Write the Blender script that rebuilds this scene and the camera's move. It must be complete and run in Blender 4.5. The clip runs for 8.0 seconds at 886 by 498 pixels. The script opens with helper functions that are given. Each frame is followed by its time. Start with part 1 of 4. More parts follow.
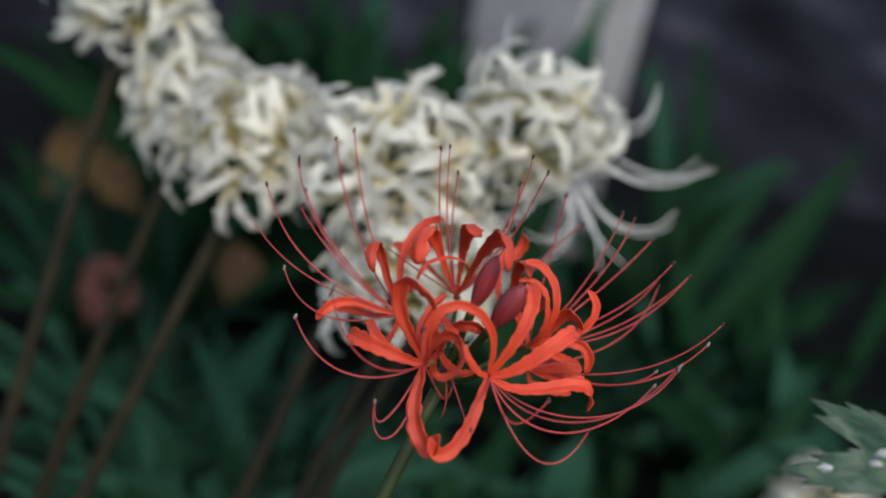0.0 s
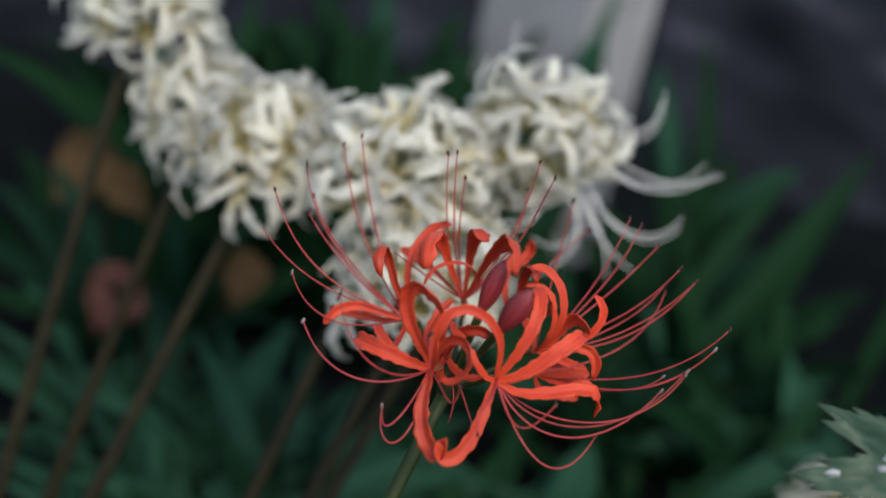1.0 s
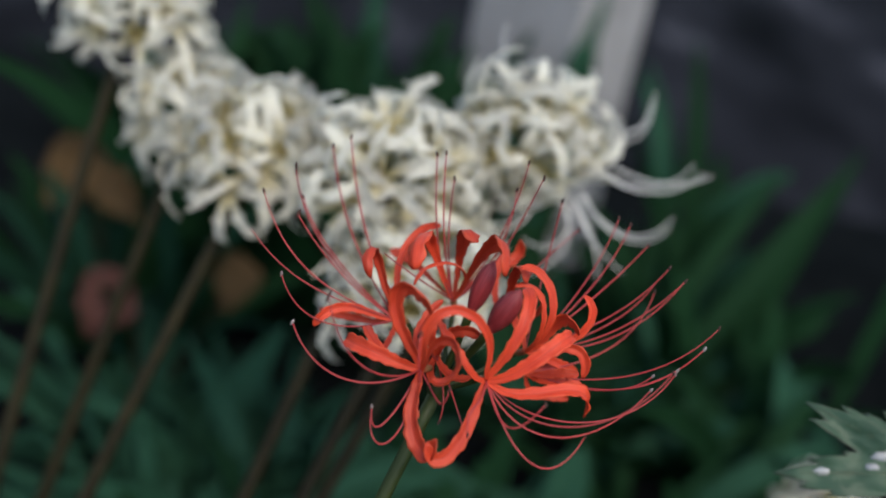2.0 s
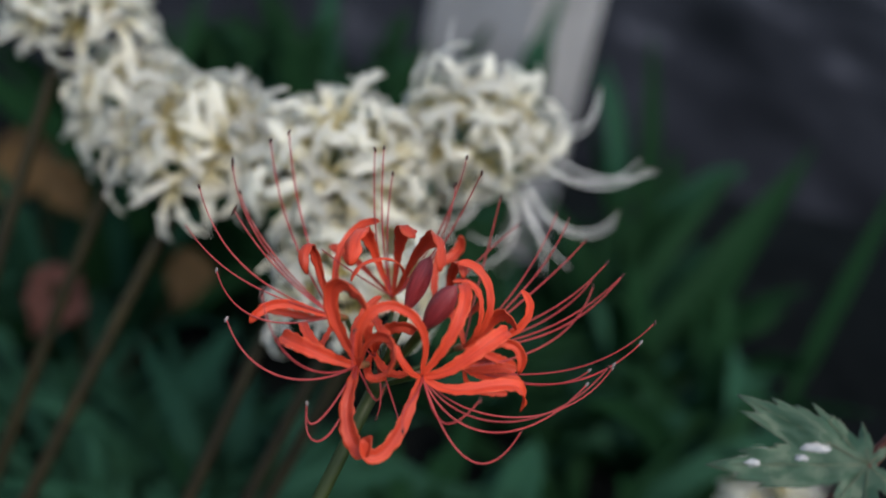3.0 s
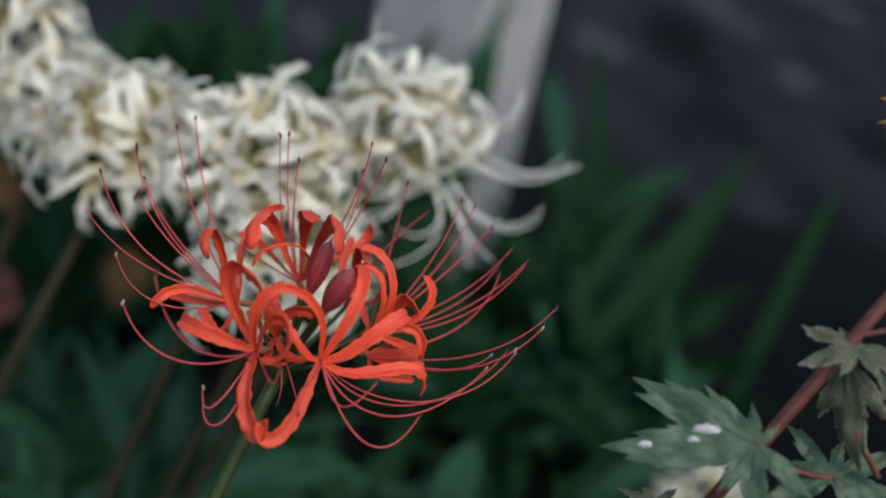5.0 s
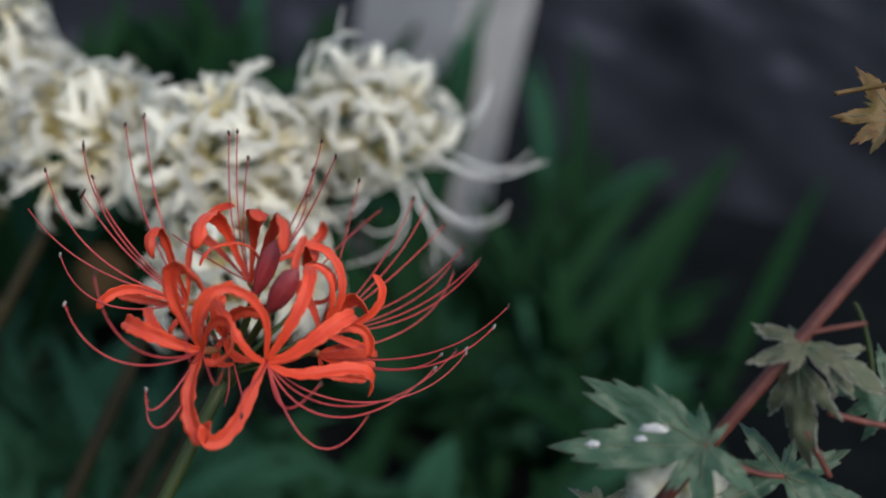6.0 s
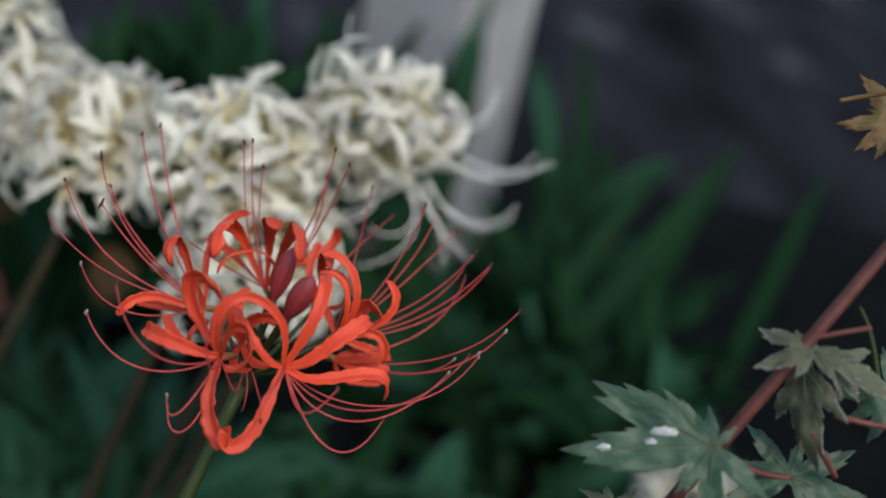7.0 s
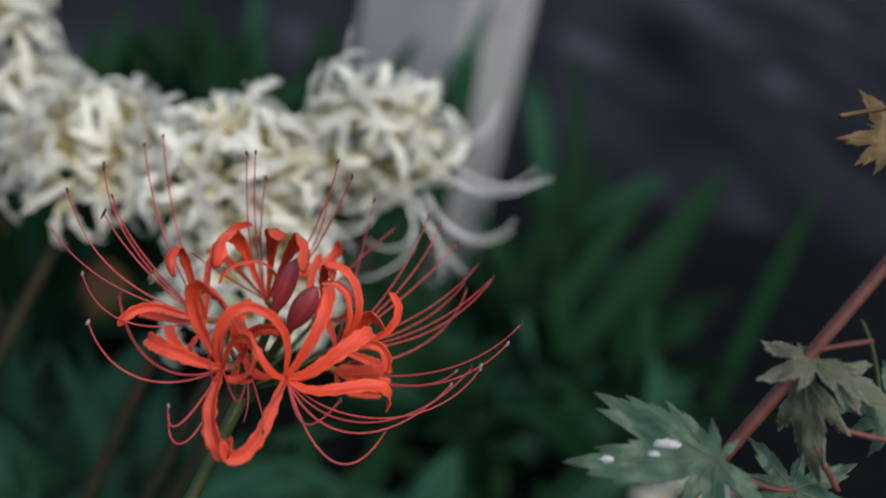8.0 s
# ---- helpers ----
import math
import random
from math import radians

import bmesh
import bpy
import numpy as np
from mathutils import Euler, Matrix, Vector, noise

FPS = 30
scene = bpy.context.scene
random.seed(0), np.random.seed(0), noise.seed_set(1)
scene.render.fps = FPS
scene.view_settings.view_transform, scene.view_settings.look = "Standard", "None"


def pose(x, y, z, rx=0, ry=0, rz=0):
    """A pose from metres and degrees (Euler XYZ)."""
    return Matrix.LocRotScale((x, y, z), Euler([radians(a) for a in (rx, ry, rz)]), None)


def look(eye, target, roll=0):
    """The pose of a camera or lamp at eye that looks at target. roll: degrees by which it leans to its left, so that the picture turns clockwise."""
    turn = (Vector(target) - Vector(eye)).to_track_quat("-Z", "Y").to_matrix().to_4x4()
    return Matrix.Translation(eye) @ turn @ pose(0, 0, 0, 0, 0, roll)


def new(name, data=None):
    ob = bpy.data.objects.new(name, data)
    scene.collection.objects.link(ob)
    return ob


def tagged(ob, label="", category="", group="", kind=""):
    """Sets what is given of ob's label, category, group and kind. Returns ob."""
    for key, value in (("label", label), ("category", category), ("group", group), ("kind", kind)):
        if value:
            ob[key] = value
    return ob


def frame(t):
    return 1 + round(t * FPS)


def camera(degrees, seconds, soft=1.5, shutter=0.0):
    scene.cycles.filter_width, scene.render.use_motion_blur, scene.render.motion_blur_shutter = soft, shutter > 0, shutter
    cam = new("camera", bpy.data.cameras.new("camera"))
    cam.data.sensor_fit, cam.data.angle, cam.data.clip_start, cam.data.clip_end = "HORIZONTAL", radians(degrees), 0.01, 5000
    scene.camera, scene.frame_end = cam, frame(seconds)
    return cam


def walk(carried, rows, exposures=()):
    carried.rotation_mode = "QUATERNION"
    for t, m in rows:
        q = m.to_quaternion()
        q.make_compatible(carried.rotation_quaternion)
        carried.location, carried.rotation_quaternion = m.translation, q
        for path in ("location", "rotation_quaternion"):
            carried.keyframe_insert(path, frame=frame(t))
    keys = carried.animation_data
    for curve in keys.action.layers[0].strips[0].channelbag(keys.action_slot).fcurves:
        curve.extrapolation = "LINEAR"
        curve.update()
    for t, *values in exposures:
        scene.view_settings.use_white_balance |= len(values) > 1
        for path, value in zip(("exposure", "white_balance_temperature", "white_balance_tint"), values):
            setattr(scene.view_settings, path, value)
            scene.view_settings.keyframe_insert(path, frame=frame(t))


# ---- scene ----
# ---- camera ----
cam = camera(50, 8.0, soft=1.9)
cam.data.dof.use_dof = True
cam.data.dof.focus_distance = 0.384
cam.data.dof.aperture_fstop = 2.75
PATH = [
    (0, 0.00366, -0.31101, 0.66725, 60.900, -9.424, 8.407),
    (0.5, 0.00414, -0.31053, 0.66539, 61.060, -9.428, 8.371),
    (1, 0.00373, -0.31270, 0.66646, 61.343, -9.300, 8.794),
    (1.5, 0.00449, -0.31292, 0.66595, 61.525, -9.267, 8.553),
    (2.8, 0.01363, -0.31310, 0.66582, 61.759, -9.622, 7.110),
    (3, 0.01756, -0.31047, 0.66726, 61.691, -9.959, 6.400),
    (3.2, 0.02136, -0.31047, 0.66555, 61.379, -10.581, 5.692),
    (3.4, 0.02539, -0.31125, 0.66330, 61.461, -10.667, 5.532),
    (3.5, 0.02784, -0.31127, 0.66270, 61.476, -10.580, 5.696),
    (3.9, 0.03997, -0.30844, 0.66376, 61.841, -9.956, 6.871),
    (4, 0.04161, -0.30886, 0.66457, 61.485, -9.993, 6.175),
    (4.2, 0.04109, -0.31309, 0.66726, 61.358, -10.529, 5.822),
    (5.3, 0.04996, -0.31253, 0.66288, 62.861, -10.905, 4.391),
    (5.5, 0.05409, -0.31042, 0.67272, 61.893, -10.616, 4.479),
    (6, 0.06522, -0.30634, 0.66634, 62.315, -10.727, 4.530),
    (6.5, 0.06395, -0.30954, 0.67003, 62.326, -10.382, 4.933),
    (7, 0.05940, -0.31079, 0.67425, 61.835, -10.448, 4.475),
    (7.5, 0.05249, -0.31323, 0.67861, 61.824, -10.292, 4.279),
    (8, 0.05477, -0.31272, 0.67142, 62.992, -10.966, 4.049),
]
walk(cam, [(row[0], pose(*row[1:])) for row in PATH])

# ---- world and light ----
sky_world = bpy.data.worlds.new("overcast_sky")
scene.world = sky_world
sky_world.use_nodes = True
wn = sky_world.node_tree
sky = wn.nodes.new("ShaderNodeTexSky")
sky.sky_type = "NISHITA"
sky.sun_disc = False
sky.sun_elevation = radians(48)
sky.sun_rotation = radians(151)
wn.links.new(sky.outputs[0], wn.nodes["Background"].inputs[0])
wn.nodes["Background"].inputs[1].default_value = 0.115
sun = new("sun", bpy.data.lights.new("sun", "SUN"))
sun.data.energy = 1.3
sun.data.angle = radians(25)
sun.data.color = (1.0, 0.91, 0.74)
sun.matrix_world = look((0.85, -1.55, 2.4), (0, 0, 0))
scene.view_settings.exposure = 1.02

# ---- axes of the garden corner: the umbel's centre and its tilted axes, in millimetres ----
CENTRE = Vector((0.0, 0.0, 0.46))
AXES = Matrix(((0.978148, -0.207912, -0), (0.097609, 0.459212, -0.882948), (0.183575, 0.863653, 0.469472)))


def spot(u, v, w):
    return CENTRE + AXES @ (Vector((u, v, w)) / 1000.0)


# ---- materials ----
def material(name, base, second, scale=40.0, rough=0.55, bump=0.15, translucent=0.0, fine=400.0, spec=0.4,
             streak=False, third=None, third_at=0.68, stretch=(1, 1, 1)):
    m = bpy.data.materials.new(name)
    m.use_nodes = True
    n, l = m.node_tree.nodes, m.node_tree.links
    p = n["Principled BSDF"]
    tc = n.new("ShaderNodeTexCoord")
    source = tc.outputs["UV" if streak else "Object"]
    mp = n.new("ShaderNodeMapping")
    mp.inputs["Scale"].default_value = (3.0, 22.0, 1.0) if streak else stretch
    l.new(source, mp.inputs[0])
    big = n.new("ShaderNodeTexNoise")
    big.inputs["Scale"].default_value = 1.0 if streak else scale
    big.inputs["Detail"].default_value = 6
    l.new(mp.outputs[0], big.inputs["Vector"])
    ramp = n.new("ShaderNodeValToRGB")
    ramp.color_ramp.elements[0].position, ramp.color_ramp.elements[1].position = 0.32, 0.68
    ramp.color_ramp.elements[0].color = (*base, 1)
    ramp.color_ramp.elements[1].color = (*second, 1)
    l.new(big.outputs[0], ramp.inputs[0])
    colour = ramp.outputs[0]
    if third:
        e = ramp.color_ramp.elements.new(third_at)
        ramp.color_ramp.elements[2].position = min(1.0, third_at + 0.1)
        ramp.color_ramp.elements[2].color = (*third, 1)
        e.color = (*second, 1)
    info = n.new("ShaderNodeObjectInfo")
    hsv = n.new("ShaderNodeHueSaturation")
    vary = n.new("ShaderNodeMapRange")
    vary.inputs["To Min"].default_value, vary.inputs["To Max"].default_value = 0.8, 1.15
    l.new(info.outputs["Random"], vary.inputs[0])
    l.new(vary.outputs[0], hsv.inputs["Value"])
    l.new(colour, hsv.inputs["Color"])
    l.new(hsv.outputs[0], p.inputs["Base Color"])
    p.inputs["Roughness"].default_value = rough
    p.inputs["Specular IOR Level"].default_value = spec
    small = n.new("ShaderNodeTexNoise")
    small.inputs["Scale"].default_value = 6.0 if streak else fine
    small.inputs["Detail"].default_value = 4
    l.new(mp.outputs[0], small.inputs["Vector"])
    b = n.new("ShaderNodeBump")
    b.inputs["Strength"].default_value = bump
    b.inputs["Distance"].default_value = 0.001
    l.new(small.outputs[0], b.inputs["Height"])
    l.new(b.outputs[0], p.inputs["Normal"])
    if translucent > 0:
        t = n.new("ShaderNodeBsdfTranslucent")
        l.new(hsv.outputs[0], t.inputs[0])
        mix = n.new("ShaderNodeMixShader")
        mix.inputs[0].default_value = translucent
        l.new(p.outputs[0], mix.inputs[1])
        l.new(t.outputs[0], mix.inputs[2])
        l.new(mix.outputs[0], n["Material Output"].inputs[0])
    return m


def throat_tint(m, tint, start, end):
    """Pigment of the throat, fading along the petal."""
    n, l = m.node_tree.nodes, m.node_tree.links
    uv = n.new("ShaderNodeTexCoord")
    sep = n.new("ShaderNodeSeparateXYZ")
    l.new(uv.outputs["UV"], sep.inputs[0])
    r = n.new("ShaderNodeMapRange")
    r.inputs["From Min"].default_value, r.inputs["From Max"].default_value = start, end
    r.inputs["To Min"].default_value, r.inputs["To Max"].default_value = 1.0, 0.0
    l.new(sep.outputs[0], r.inputs[0])
    mix = n.new("ShaderNodeMix")
    mix.data_type = "RGBA"
    mix.inputs["B"].default_value = (*tint, 1)
    hsv = next(x for x in n if x.type == "HUE_SAT")
    for link in list(hsv.outputs[0].links):
        l.new(mix.outputs["Result"], link.to_socket)
    l.new(hsv.outputs[0], mix.inputs["A"])
    l.new(r.outputs[0], mix.inputs["Factor"])
    return m


RED = material("red_petal", (0.54, 0.038, 0.017), (0.72, 0.082, 0.032), rough=0.42, bump=0.25, translucent=0.25, streak=True)
RED_BUD = material("bud_skin", (0.17, 0.016, 0.02), (0.3, 0.036, 0.04), rough=0.4, bump=0.3, translucent=0.05, streak=True)
RED_FILAMENT = material("red_filament", (0.34, 0.03, 0.035), (0.46, 0.06, 0.06), rough=0.4, bump=0.1, translucent=0.15, streak=True)
RED_THROAT = material("throat_green", (0.2, 0.16, 0.05), (0.4, 0.07, 0.04), scale=160, rough=0.5, translucent=0.1)


def edge_tint(m, tint, start=0.62):
    """Paler pigment along the crisped margins and a darker line at the midrib."""
    n, l = m.node_tree.nodes, m.node_tree.links
    uv = n.new("ShaderNodeTexCoord")
    sep = n.new("ShaderNodeSeparateXYZ")
    l.new(uv.outputs["UV"], sep.inputs[0])
    off = n.new("ShaderNodeMath")
    off.operation = "SUBTRACT"
    off.inputs[1].default_value = 0.5
    l.new(sep.outputs[1], off.inputs[0])
    size = n.new("ShaderNodeMath")
    size.operation = "ABSOLUTE"
    l.new(off.outputs[0], size.inputs[0])
    r = n.new("ShaderNodeValToRGB")
    e = r.color_ramp.elements
    e[0].position, e[0].color = 0.0, (0.78, 0.68, 0.68, 1)
    e[1].position, e[1].color = 0.07, (1, 1, 1, 1)
    rim = e.new(start / 2)
    rim.color = (1, 1, 1, 1)
    end = e.new(0.5)
    end.color = (*tint, 1)
    l.new(size.outputs[0], r.inputs[0])
    mix = n.new("ShaderNodeMix")
    mix.data_type, mix.blend_type = "RGBA", "MULTIPLY"
    mix.inputs["Factor"].default_value = 1.0
    hsv = next(x for x in n if x.type == "HUE_SAT")
    for link in list(hsv.outputs[0].links):
        l.new(mix.outputs["Result"], link.to_socket)
    l.new(hsv.outputs[0], mix.inputs["A"])
    l.new(r.outputs[0], mix.inputs["B"])
    return m


edge_tint(RED, (1.04, 1.28, 1.15))
ANTHER = material("anther", (0.03, 0.012, 0.012), (0.09, 0.04, 0.03), scale=900, rough=0.8, bump=0.5)
POLLEN = material("pale_anther", (0.18, 0.15, 0.15), (0.28, 0.24, 0.23), scale=900, rough=0.8, bump=0.5)
WHITE = throat_tint(material("cream_petal", (0.83, 0.815, 0.74), (0.89, 0.88, 0.82), rough=0.6, spec=0.2, bump=0.2, translucent=0.66, streak=True),
                    (0.68, 0.57, 0.19), 0.04, 0.54)
WHITE_FILAMENT = material("white_filament", (0.74, 0.74, 0.72), (0.84, 0.83, 0.8), rough=0.5, bump=0.1, translucent=0.25, streak=True)
STEM = material("lily_stem", (0.02, 0.038, 0.012), (0.04, 0.055, 0.016), spec=0.2, scale=60, rough=0.5, bump=0.2)
STEM_FRESH = material("fresh_stem", (0.018, 0.031, 0.006), (0.032, 0.045, 0.01), scale=60, rough=0.5, spec=0.25, bump=0.2)
STEM_BROWN = material("brownish_stem", (0.011, 0.0095, 0.0042), (0.02, 0.0165, 0.0065), spec=0.15, scale=60, rough=0.6, bump=0.2)
LEAF = material("strap_leaf", (0.0048, 0.021, 0.008), (0.011, 0.039, 0.0155), spec=0.04, rough=0.6, bump=0.25, translucent=0.15, streak=True)
LEAF_BLUE = material("blue_green_leaf", (0.011, 0.042, 0.025), (0.024, 0.074, 0.044), spec=0.05, rough=0.6, bump=0.25, translucent=0.15, streak=True)
MAPLE = material("maple_leaf", (0.02, 0.052, 0.028), (0.034, 0.076, 0.042), scale=70, rough=0.5, bump=0.3, translucent=0.15, fine=700)
MAPLE_DULL = material("maple_leaf_dull", (0.05, 0.065, 0.034), (0.09, 0.09, 0.05), scale=90, rough=0.6, bump=0.4, translucent=0.15, fine=700,
                      third=(0.045, 0.075, 0.035))
throat_tint(MAPLE, (0.1, 0.1, 0.075), 1.05, 0.93)
throat_tint(MAPLE_DULL, (0.34, 0.33, 0.3), 1.04, 0.93)
MAPLE_GOLD = material("maple_leaf_turning", (0.14, 0.1, 0.022), (0.17, 0.08, 0.03), scale=90, rough=0.55, bump=0.4, translucent=0.25, fine=700)
VEIN = material("leaf_vein", (0.06, 0.1, 0.06), (0.1, 0.09, 0.05), scale=200, rough=0.6)
BARK = material("red_bark", (0.07, 0.014, 0.009), (0.12, 0.03, 0.019), scale=180, rough=0.55, bump=0.4, fine=900)
CHALK = material("white_fleck", (0.36, 0.36, 0.37), (0.46, 0.46, 0.46), scale=500, rough=0.9)
CONCRETE = material("weathered_post", (0.195, 0.192, 0.19), (0.265, 0.258, 0.258), scale=18, rough=0.85, bump=0.5, fine=220)
# near-black tone with slight random variation
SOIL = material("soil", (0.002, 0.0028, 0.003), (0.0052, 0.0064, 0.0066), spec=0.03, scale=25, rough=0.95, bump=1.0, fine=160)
# near-black base with paler noise blotches stretched along y
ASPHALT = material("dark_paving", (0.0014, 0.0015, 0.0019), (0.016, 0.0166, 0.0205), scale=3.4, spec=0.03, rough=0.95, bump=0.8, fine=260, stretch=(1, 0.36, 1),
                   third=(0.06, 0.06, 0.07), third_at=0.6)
LITTER = material("dead_leaf_brown", (0.052, 0.028, 0.006), (0.08, 0.042, 0.009), scale=60, rough=0.8, bump=0.5, translucent=0.1)
LITTER_RED = material("dead_leaf_red", (0.055, 0.018, 0.012), (0.08, 0.027, 0.018), scale=60, rough=0.8, bump=0.5, translucent=0.1)


# ---- mesh helpers ----
def mesh_object(name, verts, faces, mats, parent=None, label="", uvs=None, slots=None):
    me = bpy.data.meshes.new(name)
    me.from_pydata([tuple(v) for v in verts], [], faces)
    for m in mats:
        me.materials.append(m)
    if uvs is not None:
        layer = me.uv_layers.new(name="UVMap")
        idx = np.empty(len(me.loops), dtype=np.int32)
        me.loops.foreach_get("vertex_index", idx)
        layer.data.foreach_set("uv", np.asarray(uvs, dtype=np.float32)[idx].ravel())
    if slots is not None:
        me.polygons.foreach_set("material_index", slots)
    me.polygons.foreach_set("use_smooth", [True] * len(me.polygons))
    me.update()
    return place_mesh(name, me, parent, label)


def place_mesh(name, me, parent=None, label="", m=None):
    ob = new(name, me)
    if parent:
        ob.parent = parent
    if m is not None:
        ob.matrix_basis = m
    if label:
        tagged(ob, label)
    return ob


def bezier(points, count):
    """Samples of a Bezier curve of any degree."""
    pts = np.array([tuple(p) for p in points], float)
    s = np.linspace(0, 1, count)[:, None, None]
    level = np.repeat(pts[None], count, 0)
    while level.shape[1] > 1:
        level = level[:, :-1] * (1 - s) + level[:, 1:] * s
    return level[:, 0]


def carried_frames(curve, hint, twist=0.0):
    """Tangent, side and normal along a curve, carried without spin and then twisted by so many degrees to the tip."""
    t = np.gradient(curve, axis=0)
    t /= np.linalg.norm(t, axis=1)[:, None] + 1e-12
    side = np.cross(np.array(hint, float), t[0])
    if np.linalg.norm(side) < 1e-4:
        side = np.cross((0.3, 0.9, 0.1), t[0])
    sides = []
    for k in range(len(curve)):
        side = side - t[k] * (side @ t[k])
        side = side / (np.linalg.norm(side) + 1e-12)
        sides.append(side)
    sides = np.array(sides)
    normals = np.cross(t, sides)
    a = np.radians(np.linspace(0, 1, len(curve)) ** 1.2 * twist)[:, None]
    return t, np.cos(a) * sides + np.sin(a) * normals, np.cos(a) * normals - np.sin(a) * sides


def tube(points, radii, sides=7, count=20, start_uv=0.0):
    """Verts, faces and uvs of a round tapering tube along a Bezier curve."""
    c = bezier(points, count)
    t, s, n = carried_frames(c, (0.31, 0.52, 0.79))
    r = np.interp(np.linspace(0, 1, count), np.linspace(0, 1, len(radii)), radii)
    verts, uvs, faces = [], [], []
    for k in range(count):
        for j in range(sides):
            a = 2 * math.pi * j / sides
            verts.append(c[k] + r[k] * (math.cos(a) * s[k] + math.sin(a) * n[k]))
            uvs.append((start_uv + k / (count - 1), j / sides))
    for k in range(count - 1):
        for j in range(sides):
            b, d = k * sides, (j + 1) % sides
            faces.append((b + j, b + d, b + sides + d, b + sides + j))
    faces.append(tuple(range(sides))[::-1])
    faces.append(tuple(range((count - 1) * sides, count * sides)))
    return verts, faces, uvs


def joined(*pieces):
    """Several (verts, faces, uvs, slot) pieces as one."""
    verts, faces, uvs, slots = [], [], [], []
    for v, f, u, slot in pieces:
        o = len(verts)
        verts += list(v)
        uvs += list(u)
        faces += [tuple(i + o for i in face) for face in f]
        slots += [slot] * len(f)
    return verts, faces, uvs, slots


def ribbon(points, width, hint, twist=0.0, profile=None, fold=0.25, wave=0.12, waves=9, thick=0.0004, along=24, across=6, rng=random):
    """A petal or blade: a two-sided strip with a channel, crisped margins and a shaped outline."""
    c = bezier(points, along)
    t, s, n = carried_frames(c, hint, twist)
    profile = profile or ((0, 0.42), (0.15, 0.6), (0.55, 1.0), (0.85, 0.85), (0.95, 0.6), (1.0, 0.12))
    xs, ys = zip(*profile)
    verts, uvs, faces = [], [], []
    ph = [rng.uniform(0, 6.28) for _ in range(6)]
    for layer in (1, -1):
        for k in range(along):
            q = k / (along - 1)
            half = 0.5 * width * float(np.interp(q, xs, ys))
            for j in range(across + 1):
                e = 2 * j / across - 1
                i = 0 if e < 0 else 3
                ripple = math.sin(waves * 6.28 * q + ph[i]) * 0.6 + math.sin(waves * 2.3 * 6.28 * q + ph[i + 1]) * 0.4
                edge = abs(e) ** 3
                grow = 1 + 0.5 * wave * edge * math.sin(waves * 1.7 * 6.28 * q + ph[i + 2])
                lift = half * (fold * e * e + wave * edge * ripple * 1.4)
                mid = -0.12 * half * math.exp(-(e / 0.22) ** 2)
                verts.append(c[k] + s[k] * (e * half * grow) + n[k] * (lift + mid + layer * thick * 0.5))
                uvs.append((q, 0.5 + 0.5 * e))
    row, sheet = across + 1, along * (across + 1)
    for k in range(along - 1):
        for j in range(across):
            a = k * row + j
            faces.append((a, a + 1, a + row + 1, a + row))
            faces.append((sheet + a, sheet + a + row, sheet + a + row + 1, sheet + a + 1))
        for a, b in ((k * row, k * row + row), (k * row + across + row, k * row + across)):
            faces.append((a, b, sheet + b, sheet + a))
    for k, flip in ((0, 1), (along - 1, 0)):
        for j in range(across):
            a = k * row + j
            faces.append((a, sheet + a, sheet + a + 1, a + 1) if flip else (a, a + 1, sheet + a + 1, sheet + a))
    return verts, faces, uvs


def stamen_pieces(points, r0=0.0004, r1=0.00025, anther=0.0045, swing=(0.2, 0.5, 0.85)):
    """A filament with a small oblong anther balanced on its tip."""
    v, f, u = tube(points, (r0, r0 * 0.95, r1), 6, 22)
    if anther <= 0:
        return joined((v, f, u, 0))
    tip = np.array(tuple(points[-1]), float)
    d = np.array(swing, float)
    d /= np.linalg.norm(d)
    a, b = tip - d * anther * 0.5, tip + d * anther * 0.5
    v2, f2, u2 = tube((a, tip, b), (0.00025, 0.00058, 0.00058, 0.00025), 6, 7)
    return joined((v, f, u, 0), (v2, f2, u2, 1))


# ---- the setting: one ground sheet, the planted bed ----
def sheet(name, x0, x1, y0, y1, z, nx, ny, rough, seed_shift, mat, label):
    xs, ys = np.linspace(x0, x1, nx), np.linspace(y0, y1, ny)
    verts = []
    for y in ys:
        for x in xs:
            edge = min(1.0, 12 * min((x - x0), (x1 - x), (y - y0), (y1 - y)) / (y1 - y0))
            bump = noise.noise(Vector((x * 5, y * 5, seed_shift))) + 0.6 * noise.noise(Vector((x * 17, y * 17, seed_shift)))
            verts.append((x, y, z + rough * bump * edge - (1 - edge) * rough))
    faces = [(r * nx + k, r * nx + k + 1, (r + 1) * nx + k + 1, (r + 1) * nx + k) for r in range(ny - 1) for k in range(nx - 1)]
    ob = mesh_object(name, verts, faces, [mat])
    return tagged(ob, label, "ground", kind="structure")


sheet("ground", -120, 120, -120, 120, 0.0, 49, 49, 0.0, 2.0, ASPHALT, "dark grey blotchy paving that runs on behind the plants")
sheet("planting_bed", -1.8, 1.5, -1.4, 1.38, 0.02, 120, 105, 0.012, 7.0, SOIL, "near-black soil of the flower bed")


# ---- spider lilies ----
RED_GROUP, WHITE_GROUP = "red spider lilies", "white spider lilies"


def stem_mesh(parent, hub, foot, bend, mat, radius=0.0042, name="stem"):
    mid = (Vector(hub) + Vector(foot)) / 2 + Vector(bend)
    v, f, u = tube((foot, mid, hub), (radius * 1.25, radius, radius * 0.9), 10, 26)
    return mesh_object(name, v, f, [mat], parent, uvs=u)


